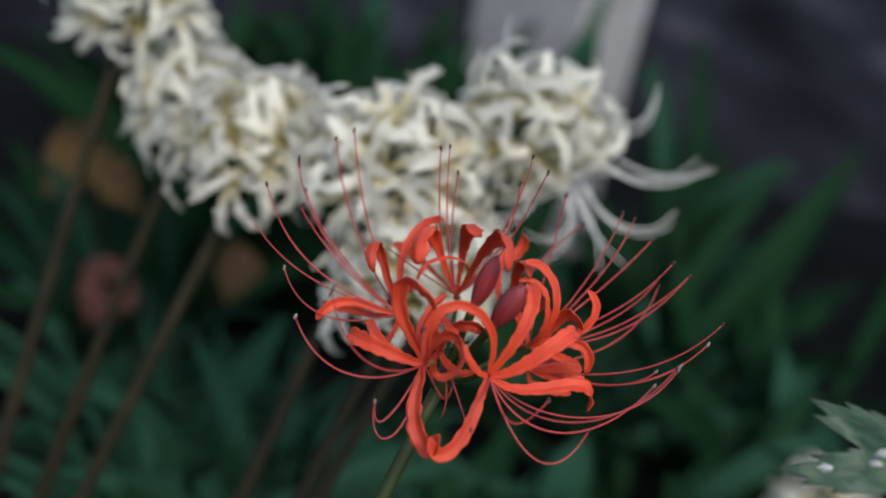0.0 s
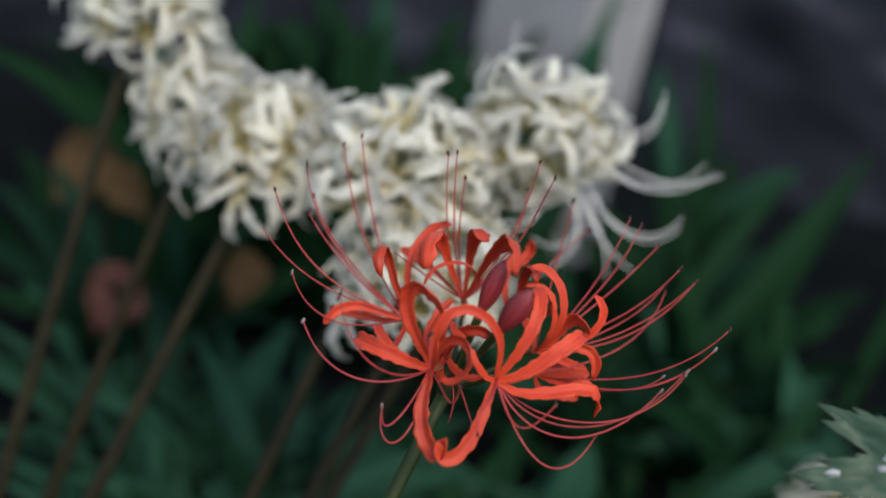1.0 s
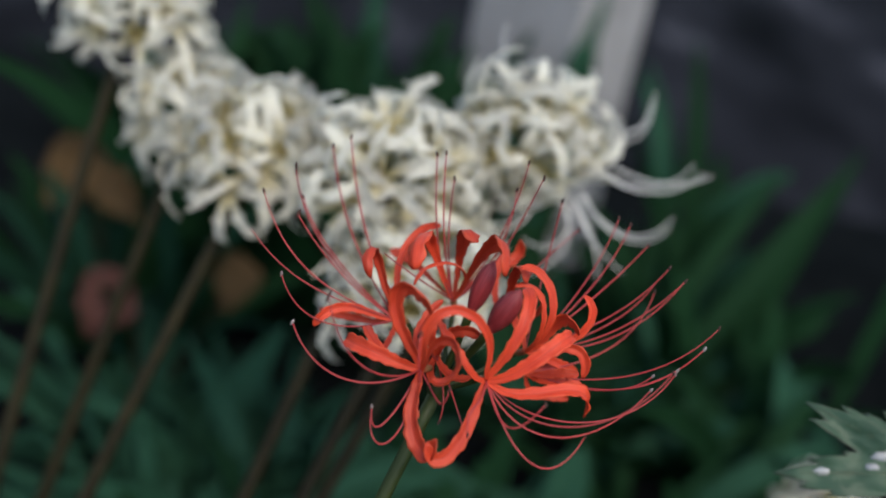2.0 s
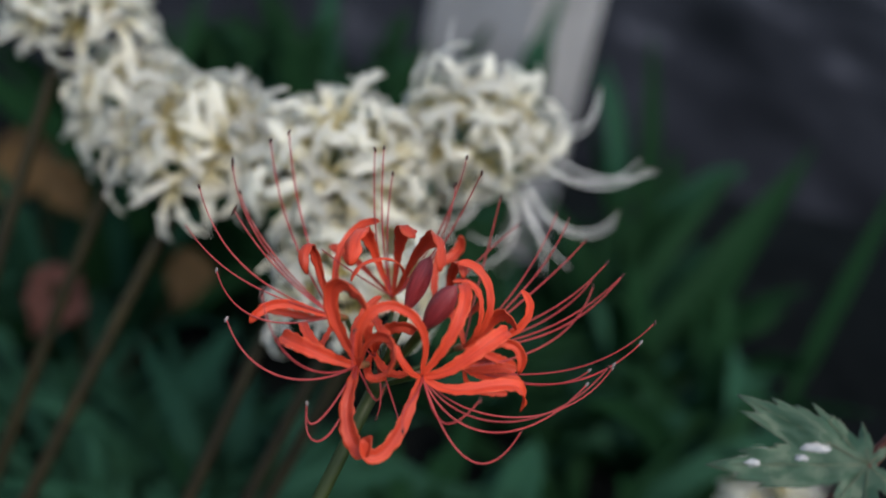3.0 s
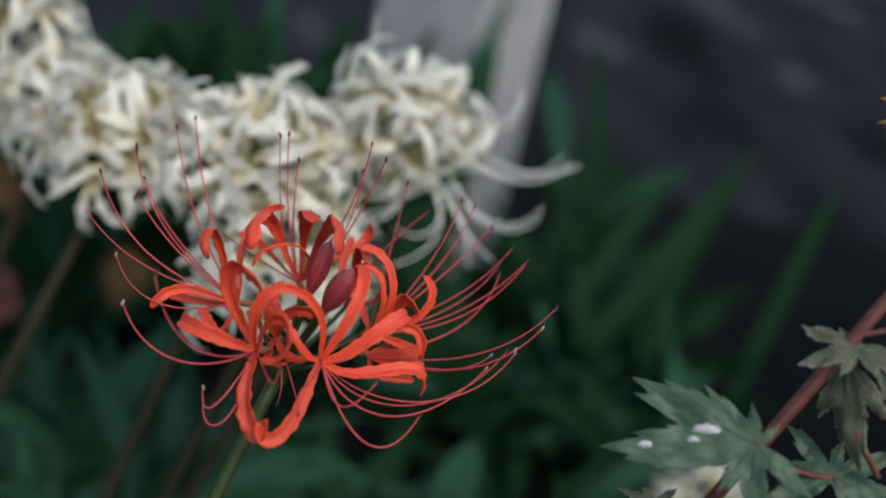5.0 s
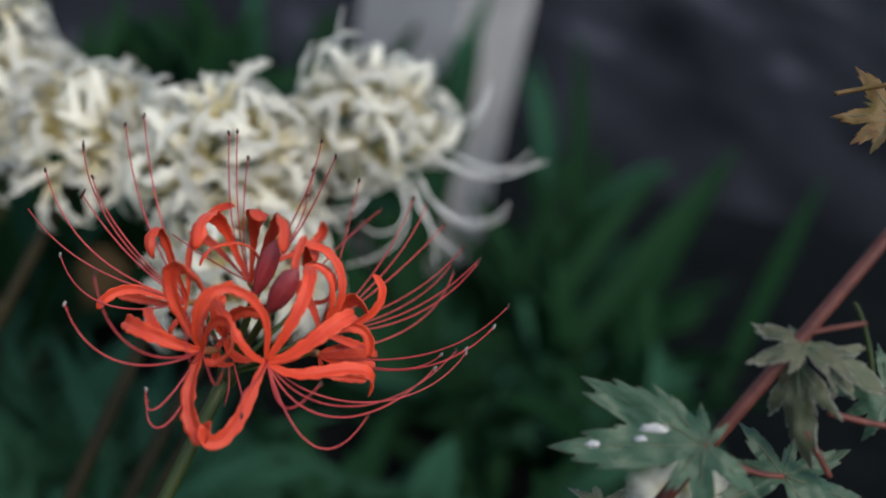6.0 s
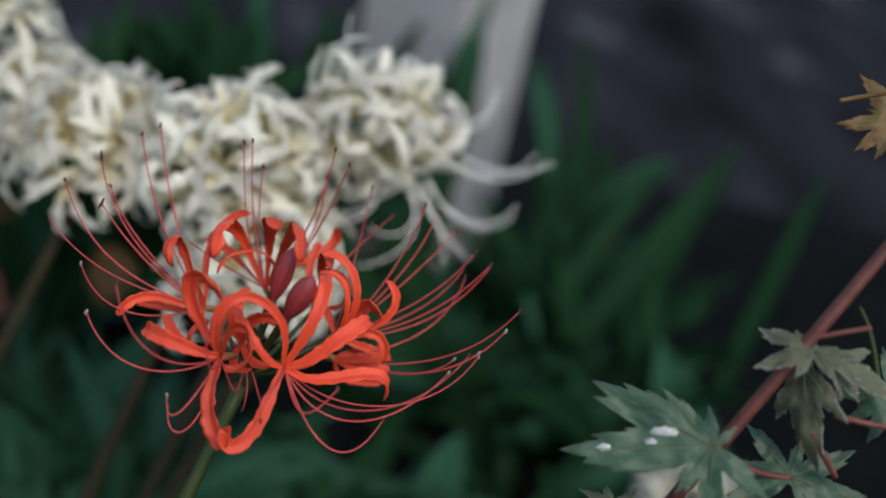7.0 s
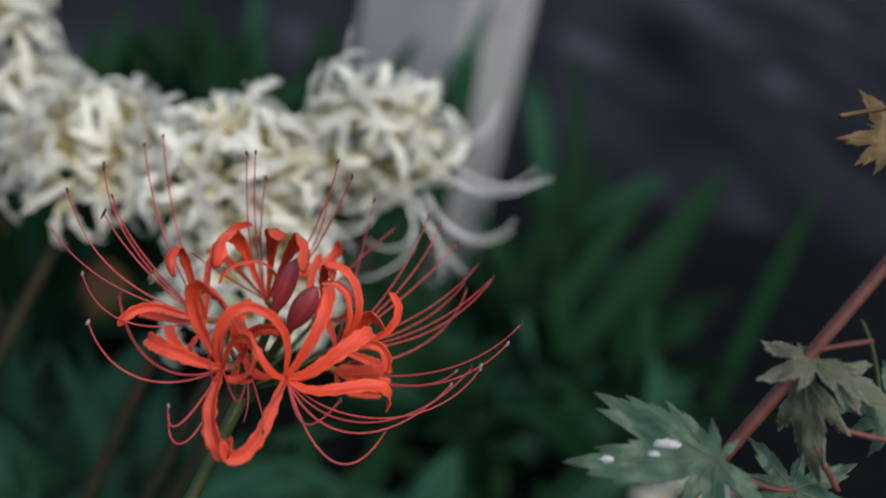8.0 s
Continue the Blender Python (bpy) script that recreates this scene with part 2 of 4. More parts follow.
red_lily = new("red_spider_lily")
tagged(red_lily, "vivid red spider lily in full bloom with long curling stamens", "flower", RED_GROUP)
HUB = spot(-9.6, -21.8, -27)
FOOT = spot(-216.4, -473, -27.1)
FOOT.z = 0.02
stem_mesh(red_lily, HUB, FOOT, (0.0, 0.01, 0.03), STEM_FRESH, 0.0034)
v, f, u = tube((HUB - Vector((0, 0, 0.006)), HUB, HUB + Vector((0, 0, 0.006))), (0.0034, 0.0048, 0.003), 12, 8)
mesh_object("hub", v, f, [STEM_FRESH], red_lily, uvs=u)

petal_rng = random.Random(11)
SLENDER_SHAPE = ((0, 0.18), (0.3, 0.32), (0.55, 0.62), (0.75, 1.0), (0.92, 0.95), (0.97, 0.7), (1.0, 0.25))
RED_SHAPE = ((0, 0.34), (0.12, 0.5), (0.4, 0.85), (0.72, 1.0), (0.9, 0.95), (0.965, 0.7), (1.0, 0.22))


def red_floret(base, axis, petals, stamens, shape=RED_SHAPE):
    """One floret of the red umbel: pedicel and throat, petals as arcs (handles, width, twist), stamens as arcs."""
    base_at = spot(*base)
    facing = AXES @ Vector(axis)
    back = base_at - facing.normalized() * 0.012
    v1, f1, u1 = tube((HUB, (HUB * 0.6 + back * 0.4) - Vector((0, 0, 0.002)), back), (0.0012, 0.001, 0.0012), 7, 12)
    v2, f2, u2 = tube((back, (back + base_at) / 2, base_at), (0.0013, 0.0017, 0.0013), 8, 8)
    v, f, u, s = joined((v1, f1, u1, 0), (v2, f2, u2, 1))
    floret = mesh_object("floret", v, f, [STEM_FRESH, RED_THROAT], red_lily, uvs=u, slots=s)
    for handles, width, twist in petals:
        pts = [base_at] + [spot(*h) for h in handles]
        v, f, u = ribbon(pts, width * 0.92 / 1000, facing, twist, shape, fold=0.34, wave=0.17, waves=4.5, along=44, across=8, rng=petal_rng)
        mesh_object("petal", v, f, [RED], floret, uvs=u)
    for handles, tip in stamens:
        pts = [base_at] + [spot(*h) for h in handles]
        swing = (petal_rng.uniform(-0.4, 0.4), petal_rng.uniform(-0.3, 0.3), 1)
        v, f, u, s = stamen_pieces(pts, anther=(0, 0.0028, 0.006, 0.0026)[tip], swing=swing)
        mesh_object("style" if tip == 0 else "stamen", v, f, [RED_FILAMENT, POLLEN if tip == 3 else ANTHER], floret, uvs=u, slots=s)
    return floret


def red_bud(foot, tip, width):
    """A closed bud: a spindle with six shallow ribs on its pedicel."""
    a, b = spot(*foot), spot(*tip)
    axis = (b - a).normalized()
    side = axis.orthogonal().normalized()
    other = axis.cross(side)
    verts, faces, uvs, rings, sides = [], [], [], 16, 18
    for k in range(rings):
        q = k / (rings - 1)
        r = width / 2000 * (0.14 + 0.86 * math.sin(math.pi * min(1, 0.06 + q * 0.86)) ** 0.9) * (1 if q < 0.8 else (1 - ((q - 0.8) / 0.2) ** 2 * 0.93))
        for j in range(sides):
            t = 2 * math.pi * j / sides
            rr = r * (1 + 0.09 * math.cos(6 * t + 0.6 * q))
            verts.append(a + axis * ((b - a).length * q) + side * (rr * math.cos(t)) + other * (rr * math.sin(t)))
            uvs.append((q, 2 * j / sides))
    for k in range(rings - 1):
        for j in range(sides):
            d = (j + 1) % sides
            faces.append((k * sides + j, k * sides + d, (k + 1) * sides + d, (k + 1) * sides + j))
    faces.append(tuple(range((rings - 1) * sides, rings * sides)))
    bud = mesh_object("bud", verts, faces, [RED_BUD], red_lily, "closed dark crimson bud", uvs=uvs)
    v, f, u = tube((HUB, (HUB + a) / 2, a), (0.0016, 0.0015, 0.002), 7, 10)
    mesh_object("pedicel", v, f, [STEM_FRESH], bud, uvs=u)


# front, left of the stem
red_floret((-15.1, -10.9, -3), (-0.25, 0.05, 1), [
    ([(-17.6, 2.7, 3.3), (-19.9, -6.2, 8.9), (-41.1, 43.1, 2.8), (-6.2, 21.8, 26.7), (-9.7, 11.2, 15)], 7.2, 5),
    ([(-21.9, -8.7, 0.8), (-31, -3.4, 12.2), (-40.7, 0.4, 2.4), (-45.1, 0.9, -5)], 7.0, 10),
    ([(-22.5, -9.8, -0.8), (-31.9, -4.5, 7.8), (-34.9, 3.6, -2.6), (-38, 5.6, -9)], 4.4, 30),
    ([(-14.9, -19.5, 6.3), (-25.3, -28.1, 4.2), (-11.4, -53.3, 7.7), (-7.7, -35.2, 15)], 8.4, 8),
    ([(-8.9, -9.1, 6.8), (-18.5, 12.9, 4.4), (21, 11.2, 31.3), (-1.6, -23.2, 17.8), (-10.1, -12.2, 13)], 4.8, 35),
    ([(-17.2, -5.3, -9.7), (-21.3, -0.8, -20), (-14.6, 10.4, -22.1), (-7.3, 15.5, -25)], 4.4, 20)], [
    ([(-32.6, -20, 3), (-55.7, -17.3, 7), (-64.8, 8.1, 5)], 3),
    ([(-28.6, -16.6, 13), (-44.3, -7.2, 23), (-47.3, 19.2, 23)], 2),
    ([(-25.4, -30.3, 7), (-34.7, -39.6, 9), (-33, -23.9, 9)], 3),
    ([(-21.1, -43.2, 7), (-34.7, -45, 9), (-34.3, -28.7, 3)], 1),
    ([(-13.3, -19.6, 23), (-14.4, -6.6, 29), (-12.5, 5.5, 29)], 1),
    ([(-7.4, -20.8, 13), (-6, -26.9, 15), (-2.7, -16.1, 17)], 1)])
# front, right of the stem
red_floret((10.9, -14.5, 1), (0.2, 0.05, 1), [
    ([(9.1, -4.2, 10.9), (28.6, 6.6, 8.3), (-14, 39.8, 37.5), (-13.7, -1.3, 17.7), (-12.8, -6.4, 11)], 4.5, 28),
    ([(17, -5.8, 4), (24.6, 1.9, 15), (31.3, 18.8, 9.2), (26, 21.1, -3)], 5.8, -12),
    ([(21.7, -14, 5.3), (27.6, -7.5, 7.5), (41.1, 3.2, 11.4), (44.3, 2.9, -1)], 7.0, 8),
    ([(27.1, -20, -3.5), (28, 5.9, -6.7), (56.7, 3.9, 2.2), (48.9, -14.6, -7)], 4.6, 18),
    ([(22.3, -24.6, 4.3), (32.3, -18, 10.6), (56.8, -10.7, -1.5), (49.2, -29.4, -5)], 6.2, -14),
    ([(4.8, -23.7, 8.3), (8.3, -30.5, 10.7), (-9.4, -56.2, 9.4), (-11.5, -36.3, 15)], 6.4, -8),
    ([(3, -15.1, 7.3), (2.2, 0.6, 21.1), (-7.3, 5.6, 6.5), (-9.2, 9.1, -1)], 5.2, 20)], [
    ([(26.4, -38.9, 7), (61, -36.7, 7), (83.5, -11.6, -1)], 1),
    ([(22.1, -41.1, 7), (50.2, -43.2, 7), (75.3, -18.5, -3)], 3),
    ([(21.1, -47.1, 9), (35.1, -57.8, 9), (49.3, -36, 1)], 1),
    ([(16, -31.4, 13), (19.4, -37.1, 17), (33.1, -21.4, 17)], 1),
    ([(27.3, -36.3, -3), (69.2, -40.5, -15), (88.3, -14.1, -21)], 3),
    ([(9.9, -24.6, 17), (2.7, -20, 19), (4.1, -32.9, 17)], 1)])
# rear, facing up
red_floret((-3.7, 14.6, -43), (0, 0.25, 1), [
    ([(-1.4, 29.5, -43.1), (-1.2, 33.7, -38.2), (2.7, 54.8, -20.9), (6.5, 39.6, -15)], 9.0, 8),
    ([(-9.9, 27.6, -42.6), (-12.7, 37.3, -35.7), (-12.6, 52.9, -25.9), (-19.5, 43.7, -0.7), (-18.1, 28.6, -5)], 11.1, 0),
    ([(5.3, 26.1, -38), (4.8, 32.1, -20.1), (14.8, 45.2, -23.7), (22.7, 44.8, 10.9), (18.4, 26.3, 6)], 9.9, -6),
    ([(4, 20.2, -35.4), (10.6, 35.8, -26), (-17.3, 36.2, -16.7), (-19, 22.1, -17)], 4.2, 25),
    ([(-10.9, 20.8, -47.8), (-17.5, 27.5, -51.8), (-22.7, 33.6, -60.5), (-33.7, 36.8, -61)], 5.0, 0),
    ([(5.3, 23.6, -48.4), (6.1, 26.1, -54.7), (30.5, 29.4, -68.2), (26.2, 41.4, -57)], 5.4, 0)], [
    ([(-11.7, 30.9, -41), (-11.7, 52.6, -37), (-10.3, 77.7, -33)], 1),
    ([(-8.1, 30.9, -41), (-8.8, 52.6, -37), (-6.3, 78, -31)], 1),
    ([(-7.1, 30.9, -43), (-6.1, 50.3, -39), (-3, 67.6, -37)], 1),
    ([(10.2, 28.4, -41), (23.9, 52.4, -35), (28.8, 73.7, -31)], 1),
    ([(15.2, 26, -41), (26.3, 50.1, -35), (35, 66.8, -27)], 1),
    ([(14.8, 28.5, -47), (21.9, 45.7, -43), (24.1, 63.1, -41)], 1),
    ([(-17.6, 23.6, -31), (-26.6, 30.7, -27), (-32.2, 35.3, -25)], 0)], SLENDER_SHAPE)
# middle, between the two front florets
red_floret((-9.7, -7.2, -21), (0, 0.2, 1), [
    ([(-7.8, -3.5, -13.6), (-7.6, 4.7, -12.9), (3.9, 8, -0.7), (8.9, 1.3, -7)], 5.6, 10),
    ([(-10.1, -4.2, -15.4), (-14.9, 4.9, -5.5), (-7.8, 9.7, -13)], 4.6, 20),
    ([(-8.6, -11.2, -13.9), (-1, -19.9, -9.1), (6.8, -13.5, -7)], 4.6, -15),
    ([(-14, -11.1, -16.6), (-13.5, -20.3, -7.2), (-3.7, -16.8, -9)], 4.2, 10)], [
    ([(-3.1, -19.4, -11), (-1.4, -25.7, -7), (1.9, -34.7, -5)], 1),
    ([(-6.1, -19.7, -13), (-5.4, -26.2, -11), (-8.4, -33.3, -13)], 1),
    ([(-7.1, -9.6, -3), (-10.8, -4.6, 3), (-15, 3.2, 7)], 1)])
# rear right, between the buds and the top
red_floret((17.8, 7.2, -47), (0.2, 0.3, 0.9), [
    ([(24.8, 20.4, -44.7), (17.1, 21.4, -39.6), (27.9, 40.2, -17.3), (27.3, 23, -19)], 5.2, 10),
    ([(28, 1.5, -44), (42.4, 8.4, -30.9), (35, 27.4, -25.7), (22.7, 21.6, -19)], 3.8, 25),
    ([(12.8, 14.8, -52.9), (12.8, 26, -56.4), (18.7, 35, -59)], 4.2, 0)], [
    ([(24.7, 23.5, -51), (39.7, 36, -53), (52.3, 46.2, -55)], 1)])
# left
red_floret((-28.2, 7, -33), (-0.35, 0.15, 0.9), [
    ([(-27.8, 21, -29.3), (-37.9, 11.8, -23.2), (-30.5, 61.4, -33.5), (-41.7, 33.7, -1.2), (-36.2, 25.1, -13)], 5.2, 12),
    ([(-24.1, 21.5, -30), (-34.5, 30.6, -36.7), (-20.5, 49.7, -48.1), (-8.9, 47.3, -37)], 4.0, 30),
    ([(-37.5, 7, -29.1), (-45.1, 16.3, -28.5), (-55.5, 14.9, -17.9), (-61.3, 5, -21)], 4.6, -25),
    ([(-38.7, 3.1, -35.7), (-44.5, 8.8, -45.1), (-55.5, 6.7, -48.2), (-64.2, 10.4, -53)], 4.0, 0),
    ([(-27.5, 0, -29.2), (-29.8, -0.2, -12.2), (-32.6, -8.8, -23)], 3.8, 0)], [
    ([(-49.3, 14.3, -23), (-71, 21.3, -17), (-85.8, 45.3, -13)], 0),
    ([(-54.9, 16.5, -27), (-75.6, 30.7, -25), (-82.9, 61.5, -23)], 1),
    ([(-48.8, 0.8, -21), (-68.6, 5.2, -17), (-73.2, 26.8, -13)], 3),
    ([(-49.5, 22.3, -35), (-70, 45.3, -35), (-71.7, 72.2, -35)], 2),
    ([(-49.9, 20.7, -31), (-64.8, 42.6, -29), (-69.2, 51.9, -27)], 2),
    ([(-49.2, 23.5, -39), (-66.2, 45.5, -39), (-69.4, 60, -39)], 1),
    ([(-46.3, 33.4, -43), (-54.1, 53.1, -45), (-57.3, 83.2, -45)], 1),
    ([(-40.6, 35.8, -45), (-46.8, 53.1, -45), (-49.2, 86.9, -45)], 1)])
# right, behind the buds
red_floret((27.3, -6.1, -31), (0.3, 0.15, 0.9), [
    ([(32.5, -0.1, -22.5), (46.2, 6.9, -13.7), (37.6, 32.3, -20.4), (24.7, 29.2, -13)], 3.8, 30),
    ([(29.7, -2.6, -21.8), (36.2, 2, -14.1), (37.3, 21.6, -18.4), (26.3, 21.4, -11)], 3.6, 30),
    ([(35.8, -0.7, -24.8), (47.2, -7.8, -22.3), (61.8, 10.3, -19.9), (50.6, 18, -17)], 3.6, 25),
    ([(36.1, -3.5, -26.7), (37.3, 6.8, -28.4), (45.1, 15.4, -14.2), (48.7, 2, -15)], 6.0, 10),
    ([(26.2, 2.7, -31.9), (21, 8.3, -36.2), (17.7, 15.5, -39)], 4.5, 0),
    ([(36.6, -9.3, -31.4), (43.1, -12.6, -38), (49.7, -16.4, -43)], 4.5, 0)], [
    ([(44.5, 9, -39), (58.9, 28.3, -37), (67.2, 50.1, -35)], 1),
    ([(49.4, 11.2, -43), (65.2, 28.4, -41), (72.6, 47.6, -39)], 1),
    ([(49.4, 8.8, -43), (66.5, 23.5, -41), (80.2, 38.8, -39)], 1),
    ([(54.1, 1.8, -37), (73.3, 11.5, -35), (88.2, 29.1, -33)], 1),
    ([(56.4, -5.3, -35), (77.8, 6.8, -33), (94.4, 23.6, -31)], 1),
    ([(59.1, -8.3, -41), (79.7, 4, -39), (94.3, 22.1, -37)], 1),
    ([(56.9, -3.6, -45), (76.4, 11.2, -43), (83.1, 22, -41)], 1),
    ([(32.3, 16.2, -45), (37.2, 30.9, -43), (43.7, 58, -41)], 1)])
# right
red_floret((27.3, -15.1, -31), (0.4, 0.05, 0.9), [
    ([(33.7, -17.1, -26.7), (41, -13.4, -23.4), (49.1, -15.1, -23)], 4.6, 10),
    ([(33.2, -20.6, -25.9), (42.8, -17.7, -25.6), (50.7, -19.8, -29)], 4.6, 0),
    ([(31.6, -13.3, -40.3), (43.4, -11.2, -44.3), (50.3, -18.3, -49)], 4.2, 0),
    ([(26.8, -28.1, -35.6), (36.7, -24.9, -40.7), (46.2, -27.9, -43)], 4.0, 0)], [
    ([(58.4, -21.2, -27), (86.2, -16.1, -23), (105.4, 4.5, -19)], 1),
    ([(58.4, -28.3, -27), (83.9, -20.8, -23), (99.6, -3.7, -19)], 3),
    ([(58.2, -25.9, -23), (76.5, -20.4, -19), (88.2, -12.3, -17)], 3),
    ([(53.4, -22.9, -21), (69.3, -22.4, -17), (78, -14.4, -15)], 3),
    ([(56.8, -13.3, -43), (76.8, -3.7, -47), (84.2, 18.5, -47)], 1)])
red_bud((4.3, 11, -13), (14.2, 32.4, -5), 7.8)
red_bud((12.1, 4.8, 3), (24.3, 21.2, 13), 8.8)

# a pool of petal and stamen shapes for the white umbels, each grown from its origin along z
pool = random.Random(5)
white_petals, white_stamens = [], []
WHITE_SHAPE = ((0, 0.3), (0.15, 0.45), (0.45, 0.9), (0.62, 1.0), (0.8, 0.85), (0.92, 0.5), (1.0, 0.06))


def keep_mesh(name, v, f, mats, u, s=None):
    ob = mesh_object(name, v, f, mats, uvs=u, slots=s)
    me = ob.data
    bpy.data.objects.remove(ob)
    return me


for k in range(18):
    g = lambda a: pool.uniform(-a, a) / 1000
    reach = pool.uniform(0.8, 1.15)
    if k % 3 == 0:
        pts = [(0, 0, 0), (0.003, g(2), 0.012), (0.01 * reach, g(4), 0.026), (0.034 * reach, g(7), 0.036 + g(5)),
               (0.046 * reach, g(9), 0.014 + g(8)), (0.027 * reach + g(6), g(8), 0.008 + g(6))]
    else:
        pts = [(0, 0, 0), (0.004, g(2), 0.013), (0.012 * reach, g(4), 0.027), (0.028 * reach, g(7), 0.034 + g(6)),
               (0.043 * reach, g(10), 0.031 + g(8)), (0.053 * reach + g(5), g(11), 0.016 + g(9))]
    v, f, u = ribbon(pts, pool.uniform(0.0078, 0.0105), (-1, 0, 0.2), pool.uniform(-40, 40), WHITE_SHAPE, wave=0.42, waves=4.5, rng=pool, along=30, across=6)
    white_petals.append(keep_mesh("petal", v, f, [WHITE], u))
for k in range(8):
    g = lambda a: pool.uniform(-a, a) / 1000
    y = g(16)
    pts = [(0, 0, 0), (-0.01 + g(3), y * 0.3, 0.022), (-0.026 + g(7), y * 0.9, 0.048), (-0.026 + g(10), y * 1.5, 0.076), (0.002 + g(14), y * 2.2, 0.088 + g(10))]
    v, f, u, s = stamen_pieces(pts, 0.0005, 0.0003, 0.0022, (0.8, g(900), 0.3))
    white_stamens.append(keep_mesh("stamen", v, f, [WHITE_FILAMENT, POLLEN], u, s))
v, f, u = tube(((0, 0, -0.026), (0, 0.001, -0.012), (0, 0, 0.002)), (0.0015, 0.0014, 0.0022, 0.003), 8, 10)
white_tube = keep_mesh("floret", v, f, [throat_tint(STEM_FRESH.copy(), (0.62, 0.6, 0.36), 1.6, 0.3)], u)


def white_lily(centre, foot, size, seed, label, spin=None, count=8, top=5, bend=(0, 0, 0.02), stem=STEM_BROWN, stamens=3, low=-8, facing=()):
    """A white umbel: a ring of florets facing outwards and some facing up, or florets with given facings, on a bare stem."""
    rng = random.Random(seed)
    plant = new("white_spider_lily")
    tagged(plant, label, "flower", WHITE_GROUP)
    hub = spot(*centre)
    base = spot(*foot)
    base.z = 0.02
    stem_mesh(plant, hub, base, bend, stem, 0.0045)
    spin = rng.uniform(0, 360) if spin is None else spin
    directions = [(spin + 360 * k / count + rng.uniform(-12, 12), rng.uniform(low, 22)) for k in range(count)]
    inner = max(1, top - 2)
    directions += [(spin - 20 + 360 * k / inner + rng.uniform(-12, 12), rng.uniform(30, 48)) for k in range(inner)]
    directions += [(spin + 70 + 180 * k + rng.uniform(-20, 20), rng.uniform(66, 80)) for k in range(top - inner)]
    ways = [Vector((math.cos(radians(az)) * math.cos(radians(el)), math.sin(radians(az)) * math.cos(radians(el)), math.sin(radians(el))))
            for az, el in directions]
    for z in [(AXES @ Vector(way)).normalized() for way in facing] or ways:
        x = Vector((0, 0, 1)) - z * z.z
        x.normalize()
        y = z.cross(x)
        turn = Matrix((x, y, z)).transposed().to_4x4()
        m = Matrix.Translation(hub + z * rng.uniform(0.023, 0.036) * size) @ turn @ Matrix.Scale(size * rng.uniform(0.72, 0.98), 4)
        floret = place_mesh("floret", white_tube, plant, m=m)
        for k in range(6):
            place_mesh("petal", rng.choice(white_petals), floret, m=pose(0, 0, 0, 0, 0, 60 * k + rng.uniform(-14, 14)))
        fresh = z.z < 0.5 and z.x > -0.6 and z.y < 0.45
        for k in range(stamens if fresh else 0):
            place_mesh("stamen", rng.choice(white_stamens), floret, m=pose(0, 0, 0, rng.uniform(-10, 10), rng.uniform(-10, 10), rng.uniform(-35, 35)))
    return plant


post_lily = white_lily((37.8, 105.6, -225), (-210.2, -311.3, -230.0), 0.81, 21, "full cream-white spider lily beside the grey post", stem=STEM_BROWN, stamens=0, facing=(
    (-0.2, -0.35, 0.9), (0.6, -0.5, 0.6), (0.95, -0.1, 0.2), (0.65, 0.35, 0.65), (0.1, 0.45, 0.9), (-0.5, 0.3, 0.8), (-0.9, 0.15, 0.3),
    (-0.1, 0.95, 0.3), (-0.55, 0.8, 0.0), (0.45, 0.85, 0.1), (0.7, 0.3, -0.6), (-0.6, -0.1, -0.75), (0.1, -0.3, -0.9), (-0.65, -0.25, 0.65), (0.25, -0.75, 0.6), (-0.35, -0.75, 0.5), (0.3, 0.1, 0.95), (-0.3, 0.65, 0.7), (0.4, 0.65, 0.65), (0.85, 0.4, 0.1), (-0.85, 0.5, 0.2)))


def loose_stamens(plant, arcs):
    """Long white stamens that hang out of an umbel and turn up at their tips."""
    for handles in arcs:
        v, f, u, s = stamen_pieces([spot(*h) for h in handles], 0.0006, 0.00032, 0.0018, (0.6, 0.2, 0.6))
        mesh_object("stamen", v, f, [WHITE_FILAMENT, POLLEN], plant, uvs=u, slots=s)


loose_stamens(post_lily, [
    [(77.1, 88.8, -215), (95.1, 72.3, -215), (123.7, 66.7, -215), (142.2, 85.4, -215)],
    [(80.6, 87.1, -215), (97.5, 73.4, -215), (122.5, 73.5, -215), (137, 90.6, -215)],
    [(84, 94, -215), (101.6, 79.1, -215), (125.8, 74, -215), (147.3, 83.7, -215)],
    [(66.9, 76.7, -215), (75.4, 53.3, -215), (103.4, 33.4, -215), (123.6, 57.8, -215)],
    [(70.3, 73.2, -215), (76.3, 51.1, -215), (102, 32.2, -215), (121.9, 50.9, -215)],
    [(63.4, 69.7, -215), (68.3, 51.7, -215), (78.9, 36.8, -215), (92.9, 24.8, -215)],
    [(61.7, 73.2, -215), (70.4, 57.3, -215), (80, 40.1, -215), (77.5, 21.2, -215)]])
loose_stamens(post_lily, [
    [(56.5, 69.7, -215), (69.4, 50.9, -215), (50.9, 30.6, -215), (32.4, 45.3, -215)],
    [(42.7, 73.2, -215), (35.2, 52.9, -215), (11.4, 50.1, -215), (-5.9, 59.1, -215)],
    [(39.2, 69.7, -215), (32.1, 43, -215), (3.9, 45.8, -215), (-16.4, 53.9, -215)],
    [(56.6, 66.3, -215), (71.4, 40.3, -215), (45.9, 21.9, -215), (22.1, 20.9, -215)],
    [(87.4, 107.9, -215), (105.5, 97.8, -215), (113.8, 121.2, -215), (112.9, 135.5, -215)],
    [(87.3, 114.8, -215), (100.9, 104.5, -215), (109.5, 118, -215), (111.2, 130.3, -215)],
    [(23.2, 149.7, -215), (18.3, 159.2, -215), (19.5, 169.7, -215), (23.1, 179.3, -215)]])
